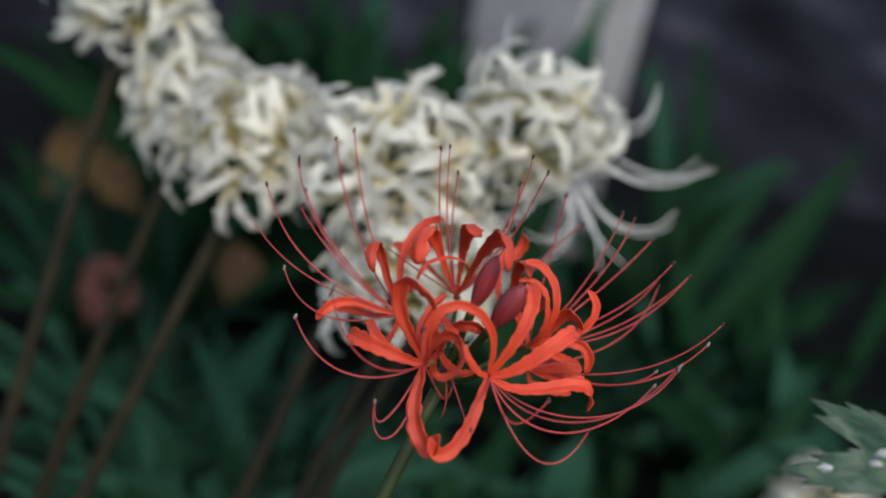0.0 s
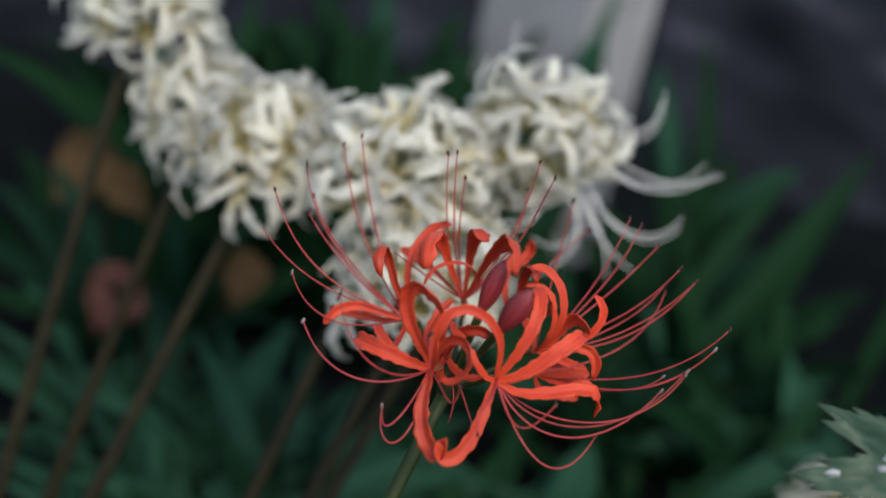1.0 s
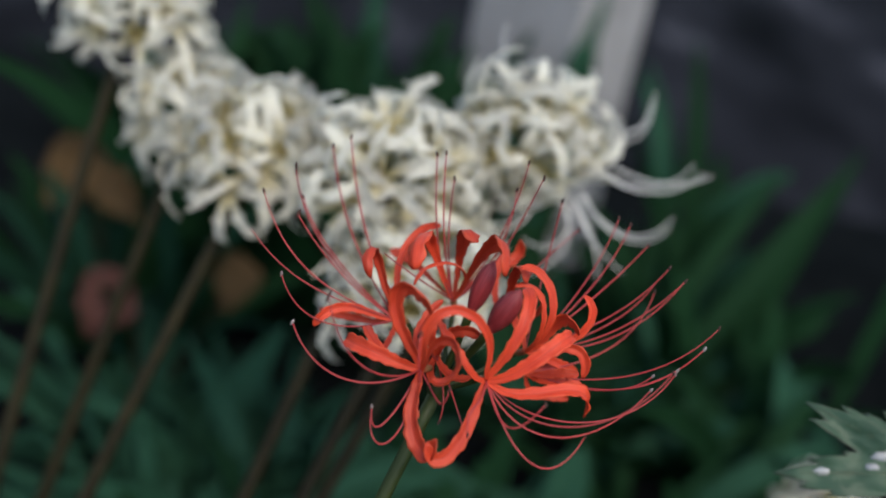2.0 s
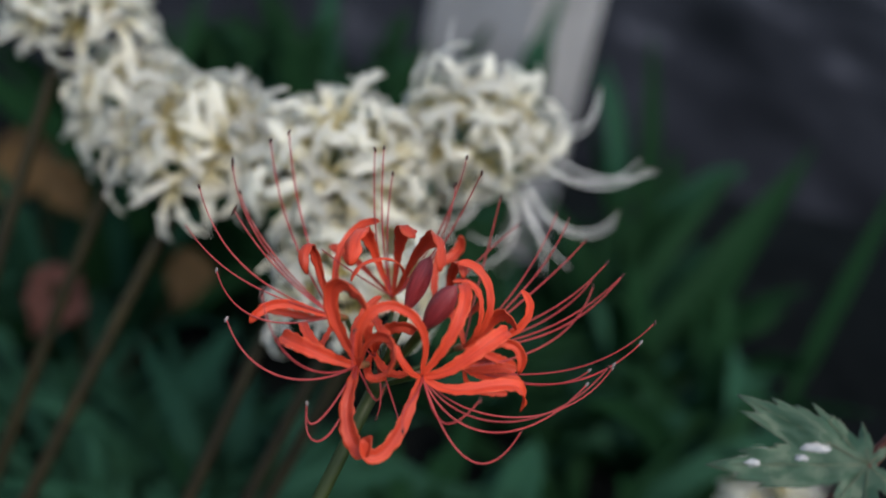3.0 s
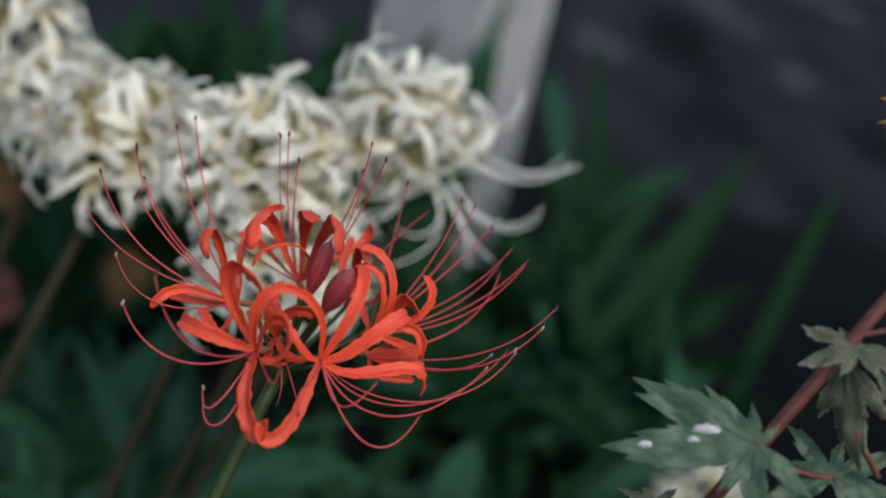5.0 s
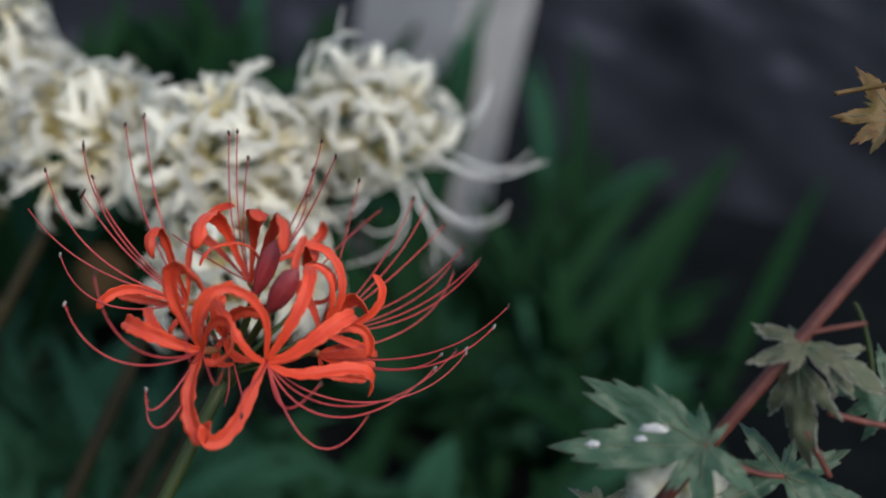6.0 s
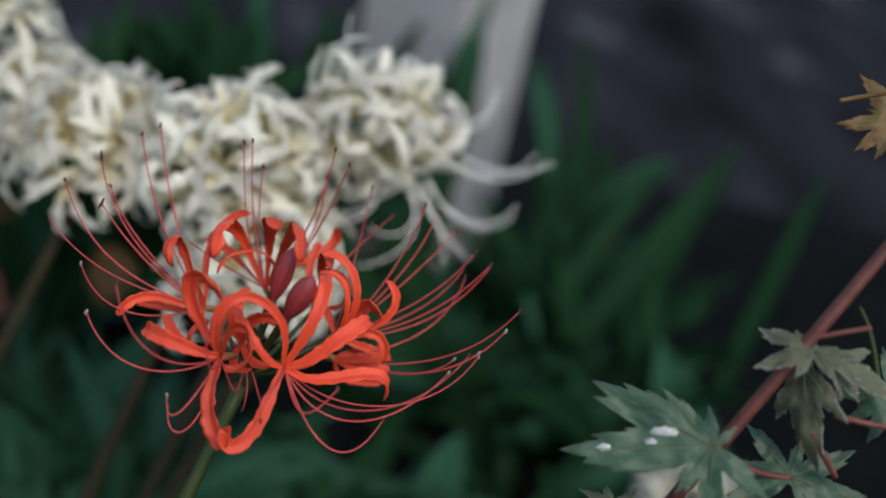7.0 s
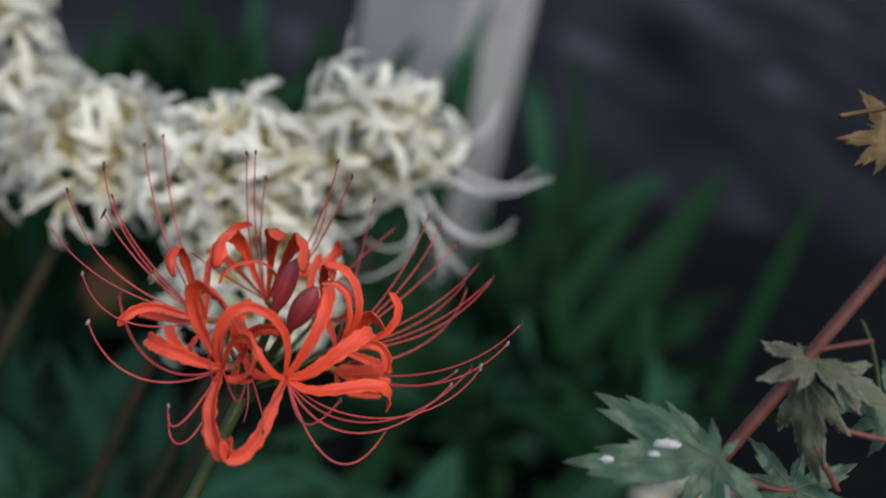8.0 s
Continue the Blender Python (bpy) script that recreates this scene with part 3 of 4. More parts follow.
white_lily((-47.2, 76.2, -200), (-239.4, -324.4, -200.0), 0.95, 22, "cream-white spider lily crowded against its neighbours", stem=STEM_BROWN, count=13, top=9, stamens=0, low=-15)
white_lily((-32.5, 14.5, -190), (-219.3, -334.9, -200.0), 0.92, 23, "low cream-white spider lily behind the red one", stem=STEM_BROWN, count=12, top=8, stamens=0, low=-15)
white_lily((-136.3, 92.9, -225), (-337.8, -289.5, -230.1), 0.9, 24, "cream-white spider lily in the middle of the row", stem=STEM_BROWN, count=13, top=9, stamens=0, low=-5, spin=-80)
white_lily((-187.1, 126.5, -255), (-355.1, -252.5, -290.0), 0.72, 25, "cream-white spider lily higher in the row", stem=STEM_BROWN, count=13, top=8, stamens=0, low=-8)
white_lily((-227.9, 197.3, -250), (-368.5, -264.7, -250.1), 0.82, 26, "cream-white spider lily at the end of the row", stem=STEM_BROWN, count=13, top=8, stamens=0, low=-8)
white_lily((278.1, -179.6, -410), (230.1, -339.7, -410.0), 0.68, 27, "faded cream spider lily low under the maple leaves", stem=STEM, count=7, top=4, stamens=2, low=-8)


# ---- strap-leaved plants of the bed ----
def blade(parent, foot, tip, lift, width, mat, rng):
    foot, tip = Vector(foot), Vector(tip)
    mid = foot.lerp(tip, 0.55) + Vector((0, 0, lift))
    pts = [foot, foot.lerp(mid, 0.6) + Vector((0, 0, lift * 0.3)), mid, tip]
    hint = Vector((rng.uniform(-0.5, 0.5), -1, 0.5))
    v, f, u = ribbon(pts, width, hint, rng.uniform(-40, 40), ((0, 0.6), (0.3, 0.95), (0.6, 1), (0.85, 0.6), (1, 0.04)), 0.35, 0.02, 4, 0.0006, 18, 4, rng)
    return mesh_object("leaf", v, f, [mat], parent, uvs=u)


def blade_through(parent, foot, mid, tip, width, mat, rng, twist=0.0):
    """A long strap leaf that arches over mid."""
    pts = [Vector(foot), Vector(foot).lerp(Vector(mid), 0.55), Vector(mid), Vector(tip)]
    v, f, u = ribbon(pts, width, Vector((0.2, -1, 0.45)), twist, ((0, 0.5), (0.3, 0.9), (0.6, 1), (0.85, 0.75), (0.95, 0.4), (1, 0.04)), 0.3, 0.03, 4,
                     0.0006, 26, 4, rng)
    return mesh_object("leaf", v, f, [mat], parent, uvs=u)


def leaf_clump(x, y, count, height, spread, seed, mat=None, width=0.02):
    rng = random.Random(seed)
    clump = new("strap_leaf_plant")
    tagged(clump, "dark green clump of long arching strap leaves in the bed", "plant", "strap leaf plants")
    for k in range(count):
        a = rng.uniform(0, 6.283)
        r = spread * rng.uniform(0.25, 1.0)
        foot = (x + 0.03 * math.cos(a), y + 0.03 * math.sin(a), 0.015)
        h = height * rng.uniform(0.55, 1.0)
        tip = (x + r * math.cos(a), y + r * math.sin(a), h * rng.uniform(0.75, 1.0))
        blade(clump, foot, tip, h * 0.25, width * rng.uniform(0.45, 0.85), mat or rng.choice((LEAF, LEAF, LEAF, LEAF_BLUE)), rng)
    return clump


leaf_clump(-0.33, 0.67, 14, 0.45, 0.32, 40, mat=None, width=0.042)
leaf_clump(-0.24, 0.63, 14, 0.48, 0.33, 41, mat=None, width=0.042)
leaf_clump(-0.23, 0.79, 14, 0.45, 0.32, 42, mat=None, width=0.042)
leaf_clump(-0.15, 0.68, 14, 0.47, 0.32, 43, mat=None, width=0.042)
leaf_clump(-0.10, 0.60, 13, 0.49, 0.33, 44, mat=None, width=0.042)
leaf_clump(-0.42, 0.56, 14, 0.30, 0.26, 45, mat=None, width=0.034)
leaf_clump(-0.34, 0.50, 13, 0.29, 0.26, 46, mat=None, width=0.034)
leaf_clump(-0.33, 0.57, 13, 0.46, 0.32, 47, mat=None, width=0.042)
leaf_clump(0.18, 0.70, 14, 0.13, 0.24, 48, mat=None, width=0.034)
leaf_clump(0.22, 0.77, 14, 0.13, 0.25, 49, mat=None, width=0.034)
leaf_clump(0.25, 0.66, 14, 0.25, 0.25, 50, mat=LEAF, width=0.034)
leaf_clump(0.28, 0.60, 5, 0.25, 0.25, 51, mat=LEAF, width=0.034)
leaf_clump(0.22, 0.52, 14, 0.13, 0.24, 52, mat=None, width=0.034)
leaf_clump(0.32, 0.51, 4, 0.29, 0.26, 53, mat=LEAF, width=0.034)
leaf_clump(0.15, 0.58, 14, 0.13, 0.22, 54, mat=None, width=0.024)
leaf_clump(0.12, 0.56, 13, 0.13, 0.23, 55, mat=None, width=0.024)
leaf_clump(0.26, 0.40, 8, 0.16, 0.26, 56, mat=LEAF, width=0.034)
leaf_clump(0.38, 0.43, 8, 0.13, 0.24, 57, mat=LEAF, width=0.034)
leaf_clump(0.09, 0.23, 10, 0.15, 0.25, 58, mat=None, width=0.034)
leaf_clump(0.03, 0.25, 11, 0.12, 0.24, 59, mat=None, width=0.034)
leaf_clump(-0.05, 0.17, 10, 0.15, 0.26, 60, mat=None, width=0.034)
leaf_clump(0.14, 0.27, 11, 0.14, 0.25, 61, mat=None, width=0.034)
leaf_clump(-0.18, 0.35, 16, 0.14, 0.22, 62, mat=LEAF_BLUE, width=0.024)
leaf_clump(-0.26, 0.33, 16, 0.11, 0.21, 63, mat=LEAF_BLUE, width=0.024)
leaf_clump(-0.33, 0.39, 16, 0.12, 0.22, 64, mat=LEAF_BLUE, width=0.024)
leaf_clump(-0.19, 0.29, 16, 0.12, 0.22, 65, mat=LEAF_BLUE, width=0.024)
leaf_clump(-0.12, 0.28, 15, 0.16, 0.24, 66, mat=LEAF_BLUE, width=0.034)
leaf_clump(0.19, 0.39, 13, 0.14, 0.25, 67, mat=None, width=0.034)
leaf_clump(-0.18, 0.23, 15, 0.14, 0.22, 68, mat=LEAF_BLUE, width=0.024)
leaf_clump(-0.20, 0.21, 15, 0.14, 0.22, 69, mat=LEAF_BLUE, width=0.024)
leaf_clump(-0.11, 0.18, 15, 0.16, 0.24, 70, mat=LEAF_BLUE, width=0.034)
leaf_clump(-0.29, 0.34, 16, 0.12, 0.22, 71, mat=LEAF_BLUE, width=0.024)
leaf_clump(0.05, 0.56, 13, 0.13, 0.21, 72, mat=None, width=0.024)
tall = new("strap_leaf_plant")
tagged(tall, "loose strap leaves standing up beside the post", "plant", "strap leaf plants")
blade_rng = random.Random(8)
blade(tall, (0.197, 0.566, 0.015), (0.408, 0.796, 0.318), 0.03, 0.029, LEAF, blade_rng)
blade(tall, (0.170, 0.588, 0.015), (0.331, 0.803, 0.269), 0.06, 0.027, LEAF, blade_rng)
blade(tall, (0.277, 0.631, 0.015), (0.138, 0.847, 0.295), 0.03, 0.024, LEAF, blade_rng)
blade(tall, (0.158, 0.621, 0.015), (0.229, 0.838, 0.304), 0.02, 0.021, LEAF, blade_rng)
blade(tall, (0.006, 0.224, 0.015), (0.121, 0.430, 0.085), 0.01, 0.031, LEAF_BLUE, blade_rng)
blade(tall, (0.450, 0.347, 0.015), (-0.086, 0.340, 0.085), 0.03, 0.027, LEAF_BLUE, blade_rng)
blade(tall, (0.140, 0.460, 0.015), (0.413, 0.656, 0.085), 0.02, 0.033, LEAF_BLUE, blade_rng)
blade(tall, (0.436, 0.470, 0.015), (0.360, 0.698, 0.085), 0.02, 0.026, LEAF_BLUE, blade_rng)
blade(tall, (0.030, 0.593, 0.015), (-0.209, 0.831, 0.306), 0.05, 0.030, LEAF, blade_rng)
blade(tall, (0.009, 0.615, 0.015), (0.063, 0.880, 0.401), 0.02, 0.028, LEAF, blade_rng)
blade(tall, (-0.080, 0.553, 0.015), (-0.277, 0.829, 0.355), 0.1, 0.058, LEAF, blade_rng)
blade(tall, (-0.150, 0.592, 0.015), (-0.186, 0.844, 0.336), 0.05, 0.049, LEAF, blade_rng)
blade(tall, (0.114, 0.596, 0.015), (-0.133, 0.855, 0.344), 0.05, 0.050, LEAF, blade_rng)
blade(tall, (0.100, 0.545, 0.015), (-0.335, 0.802, 0.322), 0.05, 0.057, LEAF, blade_rng)
blade(tall, (0.088, 0.597, 0.015), (-0.150, 0.848, 0.328), 0.05, 0.030, LEAF, blade_rng)
blade(tall, (0.283, 0.216, 0.015), (-0.229, 0.418, 0.085), 0.02, 0.023, LEAF_BLUE, blade_rng)
arching = new("strap_leaf_plant")
tagged(arching, "tall arching green strap leaves rising behind the lilies", "plant", "strap leaf plants")
blade_through(arching, (0.258, 0.737, 0.015), (0.238, 0.780, 0.229), (0.196, 0.868, 0.395), 0.026, LEAF, blade_rng, -20)
blade_through(arching, (0.235, 0.793, 0.015), (0.204, 0.817, 0.268), (0.144, 0.864, 0.357), 0.024, LEAF_BLUE, blade_rng, 35)
blade_through(arching, (0.288, 0.681, 0.015), (0.328, 0.720, 0.170), (0.407, 0.797, 0.321), 0.049, LEAF, blade_rng, 30)
blade_through(arching, (0.216, 0.781, 0.015), (0.258, 0.788, 0.242), (0.341, 0.802, 0.273), 0.040, LEAF_BLUE, blade_rng, -10)
blade_through(arching, (0.280, 0.741, 0.015), (0.272, 0.768, 0.171), (0.256, 0.823, 0.274), 0.033, LEAF, blade_rng, -20)
blade_through(arching, (0.263, 0.586, 0.015), (0.234, 0.602, 0.085), (0.177, 0.635, 0.144), 0.041, LEAF_BLUE, blade_rng, 15)
blade_through(arching, (0.453, 0.691, 0.015), (0.470, 0.713, 0.229), (0.504, 0.758, 0.317), 0.031, LEAF, blade_rng, 30)
blade_through(arching, (0.258, 0.693, 0.015), (0.276, 0.717, 0.085), (0.311, 0.766, 0.182), 0.052, LEAF_BLUE, blade_rng, -10)
blade_through(arching, (0.295, 0.703, 0.015), (0.334, 0.705, 0.106), (0.412, 0.712, 0.120), 0.039, LEAF, blade_rng, -20)
blade_through(arching, (0.378, 0.689, 0.015), (0.404, 0.684, 0.103), (0.457, 0.675, 0.088), 0.047, LEAF, blade_rng, 15)
blade_through(arching, (0.351, 0.489, 0.015), (0.339, 0.511, 0.085), (0.318, 0.555, 0.168), 0.038, LEAF_BLUE, blade_rng, 30)
blade_through(arching, (0.049, 0.811, 0.015), (0.054, 0.834, 0.306), (0.063, 0.878, 0.390), 0.059, LEAF, blade_rng, -10)
blade_through(arching, (-0.296, 0.863, 0.015), (-0.239, 0.836, 0.344), (-0.123, 0.783, 0.243), 0.061, LEAF, blade_rng, -20)
blade_through(arching, (-0.368, 0.846, 0.015), (-0.332, 0.820, 0.384), (-0.261, 0.766, 0.281), 0.057, LEAF, blade_rng, 15)
blade_through(arching, (-0.237, 0.800, 0.015), (-0.274, 0.797, 0.318), (-0.351, 0.791, 0.305), 0.060, LEAF, blade_rng, 30)
blade_through(arching, (0.100, 0.327, 0.015), (0.107, 0.342, 0.085), (0.121, 0.369, 0.138), 0.045, LEAF_BLUE, blade_rng, -10)
blade_through(arching, (-0.089, 0.355, 0.015), (-0.057, 0.354, 0.089), (0.007, 0.351, 0.085), 0.043, LEAF_BLUE, blade_rng, -20)
blade_through(arching, (-0.233, 0.341, 0.015), (-0.212, 0.365, 0.085), (-0.168, 0.413, 0.168), 0.038, LEAF_BLUE, blade_rng, 15)
blade_through(arching, (-0.228, 0.840, 0.015), (-0.203, 0.835, 0.317), (-0.154, 0.825, 0.294), 0.050, LEAF, blade_rng, 30)
blade_through(arching, (-0.132, 0.771, 0.015), (-0.127, 0.800, 0.241), (-0.117, 0.857, 0.343), 0.044, LEAF, blade_rng, -10)
blade_through(arching, (0.032, 0.774, 0.015), (0.052, 0.819, 0.338), (0.076, 0.877, 0.447), 0.032, LEAF_BLUE, blade_rng, 8)
blade_through(arching, (0.106, 0.329, 0.015), (-0.005, 0.350, 0.118), (-0.097, 0.329, 0.078), 0.034, LEAF_BLUE, blade_rng, 15)
blade_through(arching, (0.228, 0.749, 0.015), (0.184, 0.794, 0.293), (0.133, 0.825, 0.350), 0.02, LEAF_BLUE, blade_rng, 15)
blade_through(arching, (-0.138, 0.778, 0.015), (-0.236, 0.820, 0.298), (-0.323, 0.831, 0.318), 0.035, LEAF, blade_rng, 15)
blade_through(arching, (-0.129, 0.814, 0.015), (-0.135, 0.856, 0.323), (-0.102, 0.876, 0.361), 0.03, LEAF, blade_rng, 15)


# ---- maple seedling ----
def maple_outline(lobes, count=400):
    """Radius by angle of a palmate leaf: pointed lobes, given as (degrees, length in mm), each with coarse pointed teeth down its sides."""
    along, half = (0, 0.2, 0.4, 0.6, 0.8, 0.92, 1.0), (0.085, 0.075, 0.1, 0.115, 0.085, 0.04, 0.0)
    steps = np.linspace(1.0, 0.02, 160)
    points = []
    for at, length in lobes:
        points.append((at, length, 0.62))
        for k, (off, part) in enumerate(((5.5, 0.86), (-6.5, 0.8), (11, 0.7), (-12, 0.64), (17, 0.5), (-18, 0.46), (24, 0.3), (-25, 0.32))):
            uneven = noise.noise(Vector((at * 0.37, length * 0.21, k * 1.9)))
            points.append((at + off + 2.5 * uneven, length * part * (1 + 0.16 * uneven), 0.55))
    out = []
    for k in range(count):
        a = 360 * k / count
        r = 3.0
        for at, length, slim in points:
            d = (a - at + 180) % 360 - 180
            if abs(d) > 60:
                continue
            s = steps * math.cos(radians(d))
            fine = (s * 9 + 0.3 * length + (0.4 if d > 0 else 0.0)) % 1.0
            inside = steps * abs(math.sin(radians(d))) < slim * np.interp(s, along, half) * (1.15 - 0.35 * fine)
            if inside.any():
                r = max(r, length * steps[int(np.argmax(inside))])
        out.append(r * (1 + 0.03 * noise.noise(Vector((a * 0.3, 1.7, lobes[0][1])))))
    return out


def maple_leaf(parent, at, normal, up, lobes, mat, seed, curl=0.12, flecks=(), vein=True):
    """One palmate leaf; angles run from the direction 'right' seen along the normal."""
    rng = random.Random(seed)
    n = (AXES @ Vector(normal)).normalized()
    y = AXES @ Vector(up)
    y = (y - n * y.dot(n)).normalized()
    x = y.cross(n)
    base = spot(*at)
    rim = maple_outline(lobes)
    count, rings = len(rim), 14

    def surface(a, r):
        q = Vector((math.cos(a), math.sin(a))) * r
        wave = noise.noise(Vector((q.x * 0.09, q.y * 0.09, seed))) * 4.2 + noise.noise(Vector((q.x * 0.3, q.y * 0.3, seed + 9))) * 0.8
        z = wave * min(1, r / 12) - curl * r * r / 30
        return base + (x * q.x + y * q.y + n * z) / 1000

    verts, faces = [], []
    for layer in (0.0, -0.00035):
        verts.append(base + n * layer)
        for k in range(1, rings + 1):
            for j in range(count):
                verts.append(surface(2 * math.pi * j / count, rim[j] * k / rings) + n * layer)
    half = 1 + rings * count
    for o, flip in ((0, False), (half, True)):
        for j in range(count):
            d = (j + 1) % count
            face = (o, o + 1 + j, o + 1 + d)
            faces.append(face[::-1] if flip else face)
            for k in range(rings - 1):
                b, c = o + 1 + k * count, o + 1 + (k + 1) * count
                face = (b + j, c + j, c + d, b + d)
                faces.append(face[::-1] if flip else face)
    e = 1 + (rings - 1) * count
    for j in range(count):
        d = (j + 1) % count
        faces.append((e + j, half + e + j, half + e + d, e + d))
    uvs = ([(0.0, 0.0)] + [(k / rings, j / count) for k in range(1, rings + 1) for j in range(count)]) * 2
    leaf = mesh_object("leaf", verts, faces, [mat], parent, uvs=uvs)
    if vein:
        for at_deg, length in lobes:
            a = radians(at_deg)
            pts = [surface(a, length * s) + n * 0.0003 for s in (0.02, 0.3, 0.6, 0.9)]
            v, f, u = tube(pts, (0.0003, 0.00022, 0.0001), 5, 8)
            mesh_object("vein", v, f, [VEIN], leaf, uvs=u)
    for deg, r, size in flecks:
        a = radians(deg)
        c0 = surface(a, r)
        ring = []
        m = 14
        for j in range(m):
            t = 2 * math.pi * j / m
            rr = size * (0.7 + 0.5 * rng.random())
            off = x * (math.cos(t) * rr * 1.5) + y * (math.sin(t) * rr * 0.7)
            q = (c0 + off / 1000 - base) * 1000
            ring.append(surface(math.atan2(q.dot(y), q.dot(x)), math.hypot(q.dot(x), q.dot(y))) + n * 0.0002)
        top = [p + n * 0.00005 for p in ring]
        fs = [tuple(range(m, 2 * m))] + [(j, (j + 1) % m, m + (j + 1) % m, m + j) for j in range(m)]
        mesh_object("fleck", ring + top, fs, [CHALK], leaf, "chalky white fleck")
    return leaf


maple = new("maple_seedling")
tagged(maple, "young maple with red bark and toothed green leaves", "shrub")
v, f, u = tube([spot(*(145, -96.3, -8.9)), spot(*(168.1, -52, 19.9)), spot(*(199.3, -14.8, 27.6)), spot(*(243.5, 39.9, 33.8))], (0.0031, 0.0029, 0.0027, 0.0025), 8, 18)
mesh_object("branch", v, f, [BARK], maple, "", uvs=u)
v, f, u = tube([spot(*(268.3, -310.5, -513.5)), spot(*(143.7, -150.3, -29.6)), spot(*(149.5, -94.1, -8.8))], (0.0055, 0.005, 0.0044), 8, 18)
mesh_object("trunk", v, f, [BARK], maple, "", uvs=u)
maple_leaf(maple, (171.2, -42.9, 29), (-0.1, 0.25, 1), (0, 1, 0), [(181, 56.2), (150, 51.0), (128, 28.1), (92, 15.6), (40, 12.5), (262, 31.2), (315, 27.1), (228, 22.9)], MAPLE, 3, 0.05, ((180, 39.6, 2.0), (175, 22.5, 1.7), (163, 19.2, 2.6), (159, 15.6, 2.0)), True)
maple_leaf(maple, (208.2, -8, 29.8), (0.1, 0.5, 0.7), (0, 1, 0), [(145, 20.8), (190, 23.9), (110, 10.4), (225, 14.6), (350, 19.8), (320, 22.9), (290, 14.6)], MAPLE_DULL, 5, 0.2, (), True)
maple_leaf(maple, (206.7, -14.2, 24.7), (-0.6, 0.1, 0.7), (0, -1, 0), [(90, 41.6), (125, 25.0), (60, 25.0), (20, 12.5)], MAPLE_DULL, 6, 0.3, (), True)
maple_leaf(maple, (216.8, -11.9, 27.9), (0.2, 0.3, 0.9), (0, 1, 0), [(330, 31.2), (300, 18.7), (10, 18.7), (270, 14.6)], MAPLE_DULL, 7, 0.2, (), True)
maple_leaf(maple, (205.6, -58.4, 12.2), (0, 0.5, 0.8), (0, 1, 0), [(118, 27.1), (155, 18.7), (200, 33.3), (20, 31.2), (300, 31.2), (340, 35.4), (60, 18.7)], MAPLE, 8, 0.1, (), True)
maple_leaf(maple, (262.2, 81.5, -15.5), (0, 0.1, 1), (0, 1, 0), [(180, 23.9), (215, 20.8), (240, 18.7), (120, 25.0), (150, 12.5), (60, 18.7)], MAPLE_GOLD, 9, 0.15, (), True)
maple_leaf(maple, (246.6, -26.6, 13), (-0.2, 0.2, 1), (0, 1, 0), [(180, 22.9), (150, 16.7), (210, 20.8), (240, 22.9), (100, 18.7)], MAPLE, 10, 0.15, (), True)
maple_leaf(maple, (137, -69.5, 11.3), (0, 0.8, 0.5), (0, 1, 0), [(90, 12.5), (130, 16.7), (40, 16.7), (170, 12.5), (10, 12.5)], MAPLE_DULL, 12, 0.15, (), True)
v, f, u = tube([spot(*(174.4, -45.8, 25)), spot(*(172.7, -44.1, 28)), spot(*(171.2, -42.9, 29))], (0.0012, 0.001), 8, 18)
mesh_object("petiole", v, f, [BARK], maple, "", uvs=u)
v, f, u = tube([spot(*(208.3, -3.5, 28.9)), spot(*(217.7, -1.4, 31)), spot(*(228.9, 0.1, 31.1))], (0.0011, 0.0009), 8, 18)
mesh_object("petiole", v, f, [BARK], maple, "", uvs=u)
v, f, u = tube([spot(*(218.7, -32.9, 22.6)), spot(*(227, -35.9, 22.7)), spot(*(243.6, -38.7, 22.8))], (0.0013, 0.0011), 8, 18)
mesh_object("petiole", v, f, [BARK], maple, "", uvs=u)
v, f, u = tube([spot(*(210.3, -39.4, 22.4)), spot(*(213.4, -45.7, 22.4)), spot(*(221, -57.4, 17.3))], (0.0012, 0.0012), 8, 18)
mesh_object("petiole", v, f, [BARK], maple, "", uvs=u)
v, f, u = tube([spot(*(177.6, -47.9, 20)), spot(*(192.1, -57.8, 14)), spot(*(205.6, -58.4, 12.2))], (0.0014, 0.001), 8, 18)
mesh_object("petiole", v, f, [BARK], maple, "", uvs=u)
v, f, u = tube([spot(*(239.1, 90.3, -15.7)), spot(*(248.4, 92, -15.5)), spot(*(259.7, 92.5, -5.4))], (0.001, 0.001), 8, 18)
mesh_object("petiole", v, f, [MAPLE_GOLD], maple, "", uvs=u)
v, f, u = tube([spot(*(239.3, 32.9, 33.6)), spot(*(258.9, 59.9, 4.2)), spot(*(262.2, 81.5, -15.5))], (0.0012, 0.001), 8, 18)
mesh_object("petiole", v, f, [BARK], maple, "", uvs=u)
v, f, u = tube([spot(*(228.5, 7.2, 23.2)), spot(*(234, -2.2, 23.1)), spot(*(237.8, -25.8, 17.9))], (0.0007, 0.0011), 8, 18)
mesh_object("twig", v, f, [STEM], maple, "", uvs=u)


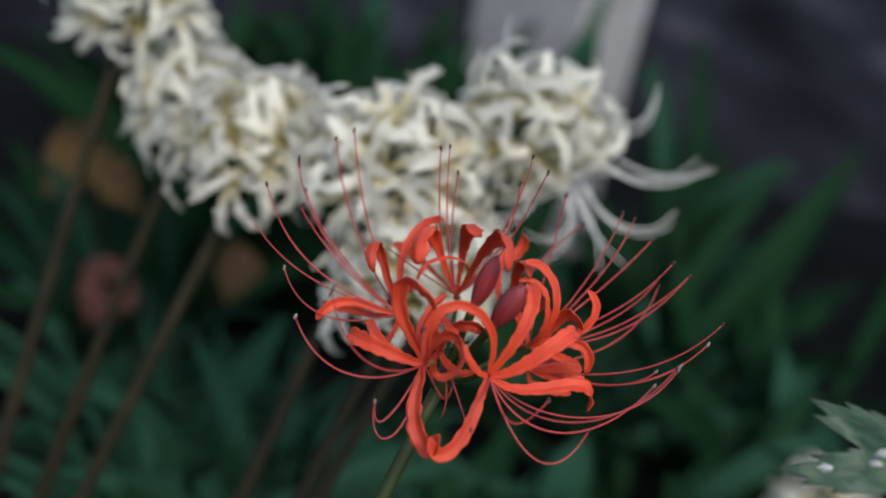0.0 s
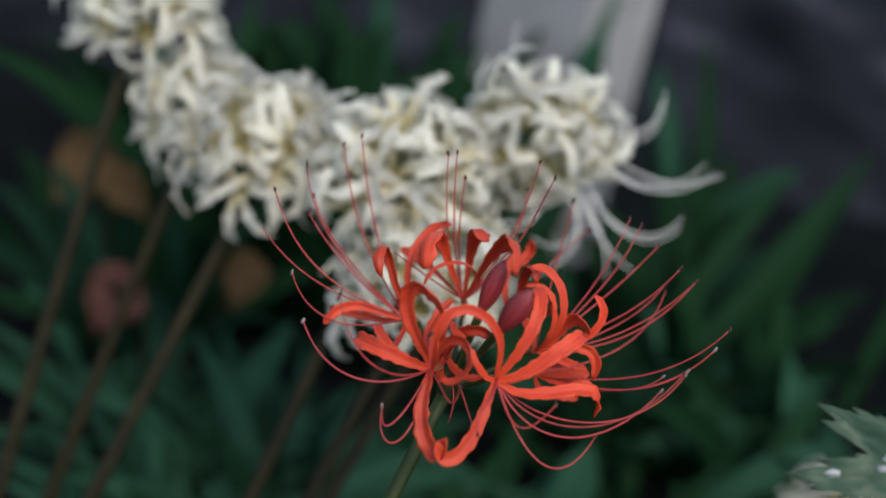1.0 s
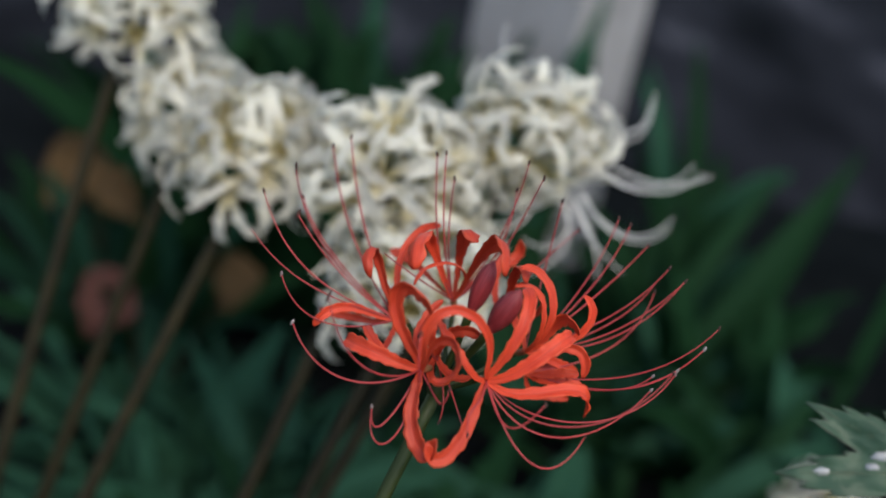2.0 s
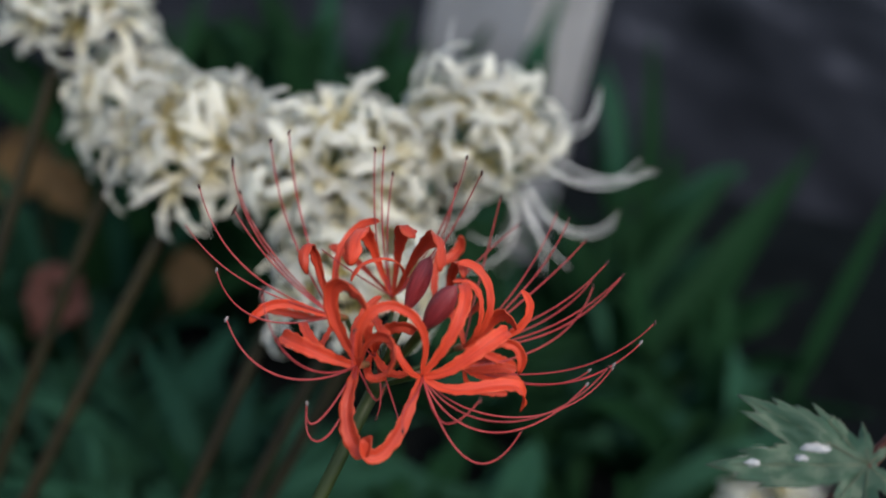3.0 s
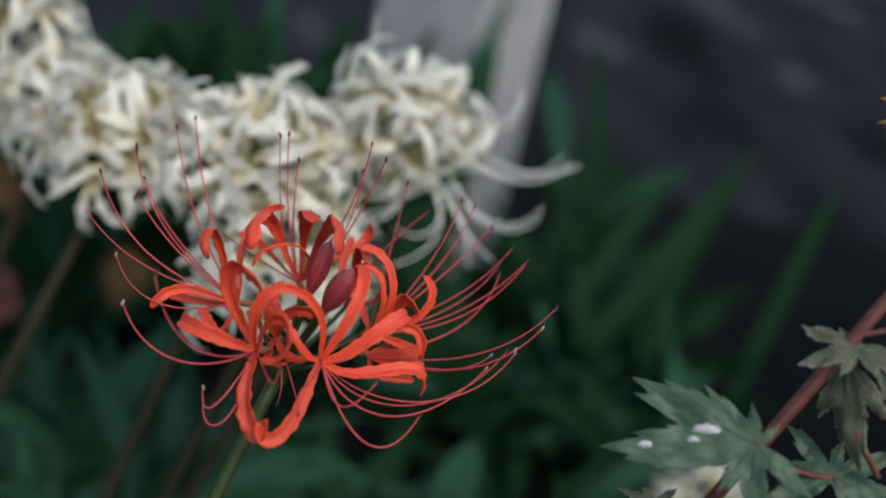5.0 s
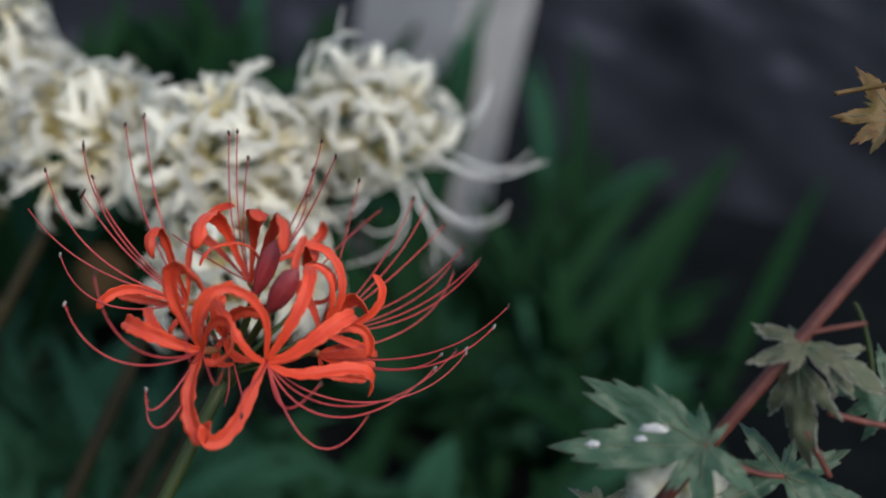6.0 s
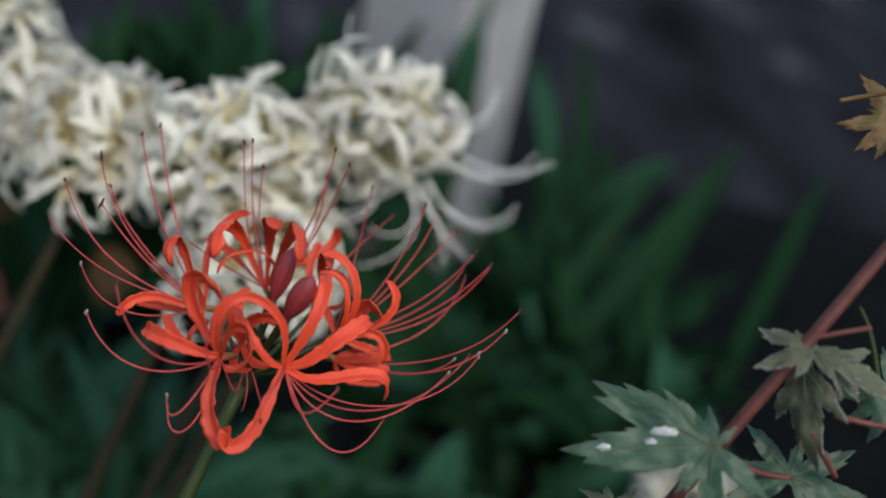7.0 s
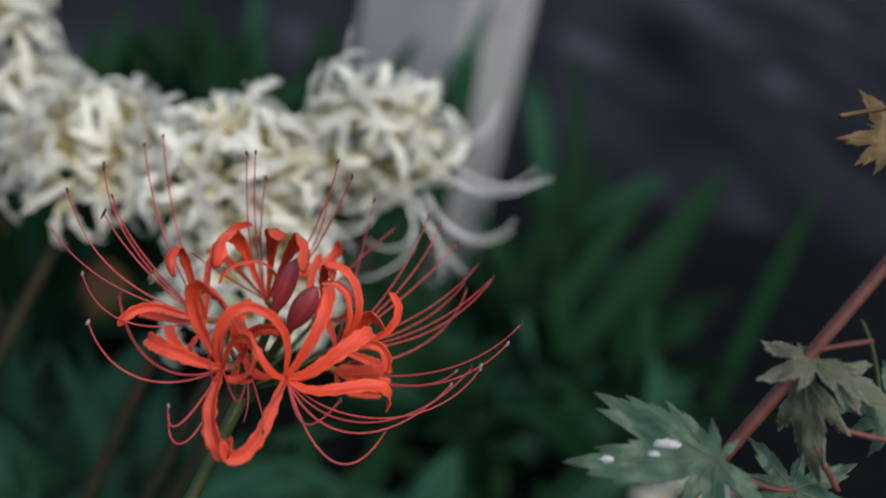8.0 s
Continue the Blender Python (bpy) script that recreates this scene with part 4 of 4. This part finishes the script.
# ---- post ----
def post(corner, yaw, side, height, lean):
    ob = new("concrete_post")
    tagged(ob, "pale grey weathered square concrete post behind the lilies", "post")
    bm = bmesh.new()
    bmesh.ops.create_cube(bm, size=1.0)
    bmesh.ops.scale(bm, vec=(side[0], side[1], height), verts=bm.verts)
    bmesh.ops.translate(bm, vec=(0, 0, height / 2), verts=bm.verts)
    bmesh.ops.bevel(bm, geom=list(bm.edges), offset=0.008, segments=3, affect="EDGES", profile=0.6)
    me = bpy.data.meshes.new("shaft")
    bm.to_mesh(me)
    bm.free()
    me.materials.append(CONCRETE)
    place_mesh("shaft", me, ob)
    ob.matrix_basis = Matrix.Translation(corner) @ pose(0, 0, 0, lean[0], lean[1], yaw)
    return ob


post((0.027, 0.946, 0.0), -33, (0.164, 0.164), 1.1, (0, 0))


def withered_weed(foot, leaves, label):
    """A limp stem with broad drooping leaves; each leaf: its base, its tip, width, material."""
    weed = new("withered_weed")
    tagged(weed, label, "plant", "withered weeds")
    rng = random.Random(31)
    for base, tip, width, mat in leaves:
        a, c = spot(*base), spot(*tip)
        ground_point = Vector((foot[0], foot[1], 0.015))
        v, f, u = tube((ground_point, ground_point.lerp(a, 0.5) + Vector((0.01, 0, 0.01)), a), (0.003, 0.0025, 0.0015), 7, 14)
        mesh_object("stalk", v, f, [STEM_BROWN], weed, uvs=u)
        v, f, u = ribbon((a, a.lerp(c, 0.4) + Vector((0, 0, 0.02)), c), width, Vector((0.1, -1, 0.6)), 20,
                         ((0, 0.1), (0.25, 0.8), (0.5, 1), (0.75, 0.7), (1, 0.03)), 0.2, 0.12, 3, 0.0006, 16, 6, rng)
        mesh_object("leaf", v, f, [mat], weed, uvs=u)
    return weed


withered_weed((-0.408, 0.500), [((-384.5, 143.3, -589.6), (-448.3, 84.7, -586.2), 0.075, LITTER), ((-383.5, 111.6, -559.5), (-338.2, 66.7, -561.7), 0.05, LITTER)], "brown withered weed among the lily stems")
withered_weed((-0.309, 0.391), [((-327.6, 11.4, -512.1), (-372.7, -42.3, -509.7), 0.065, LITTER_RED), ((-223.2, 33.3, -537.4), (-244.8, -21.5, -536.2), 0.05, LITTER)], "reddish brown withered weed among the lily stems")
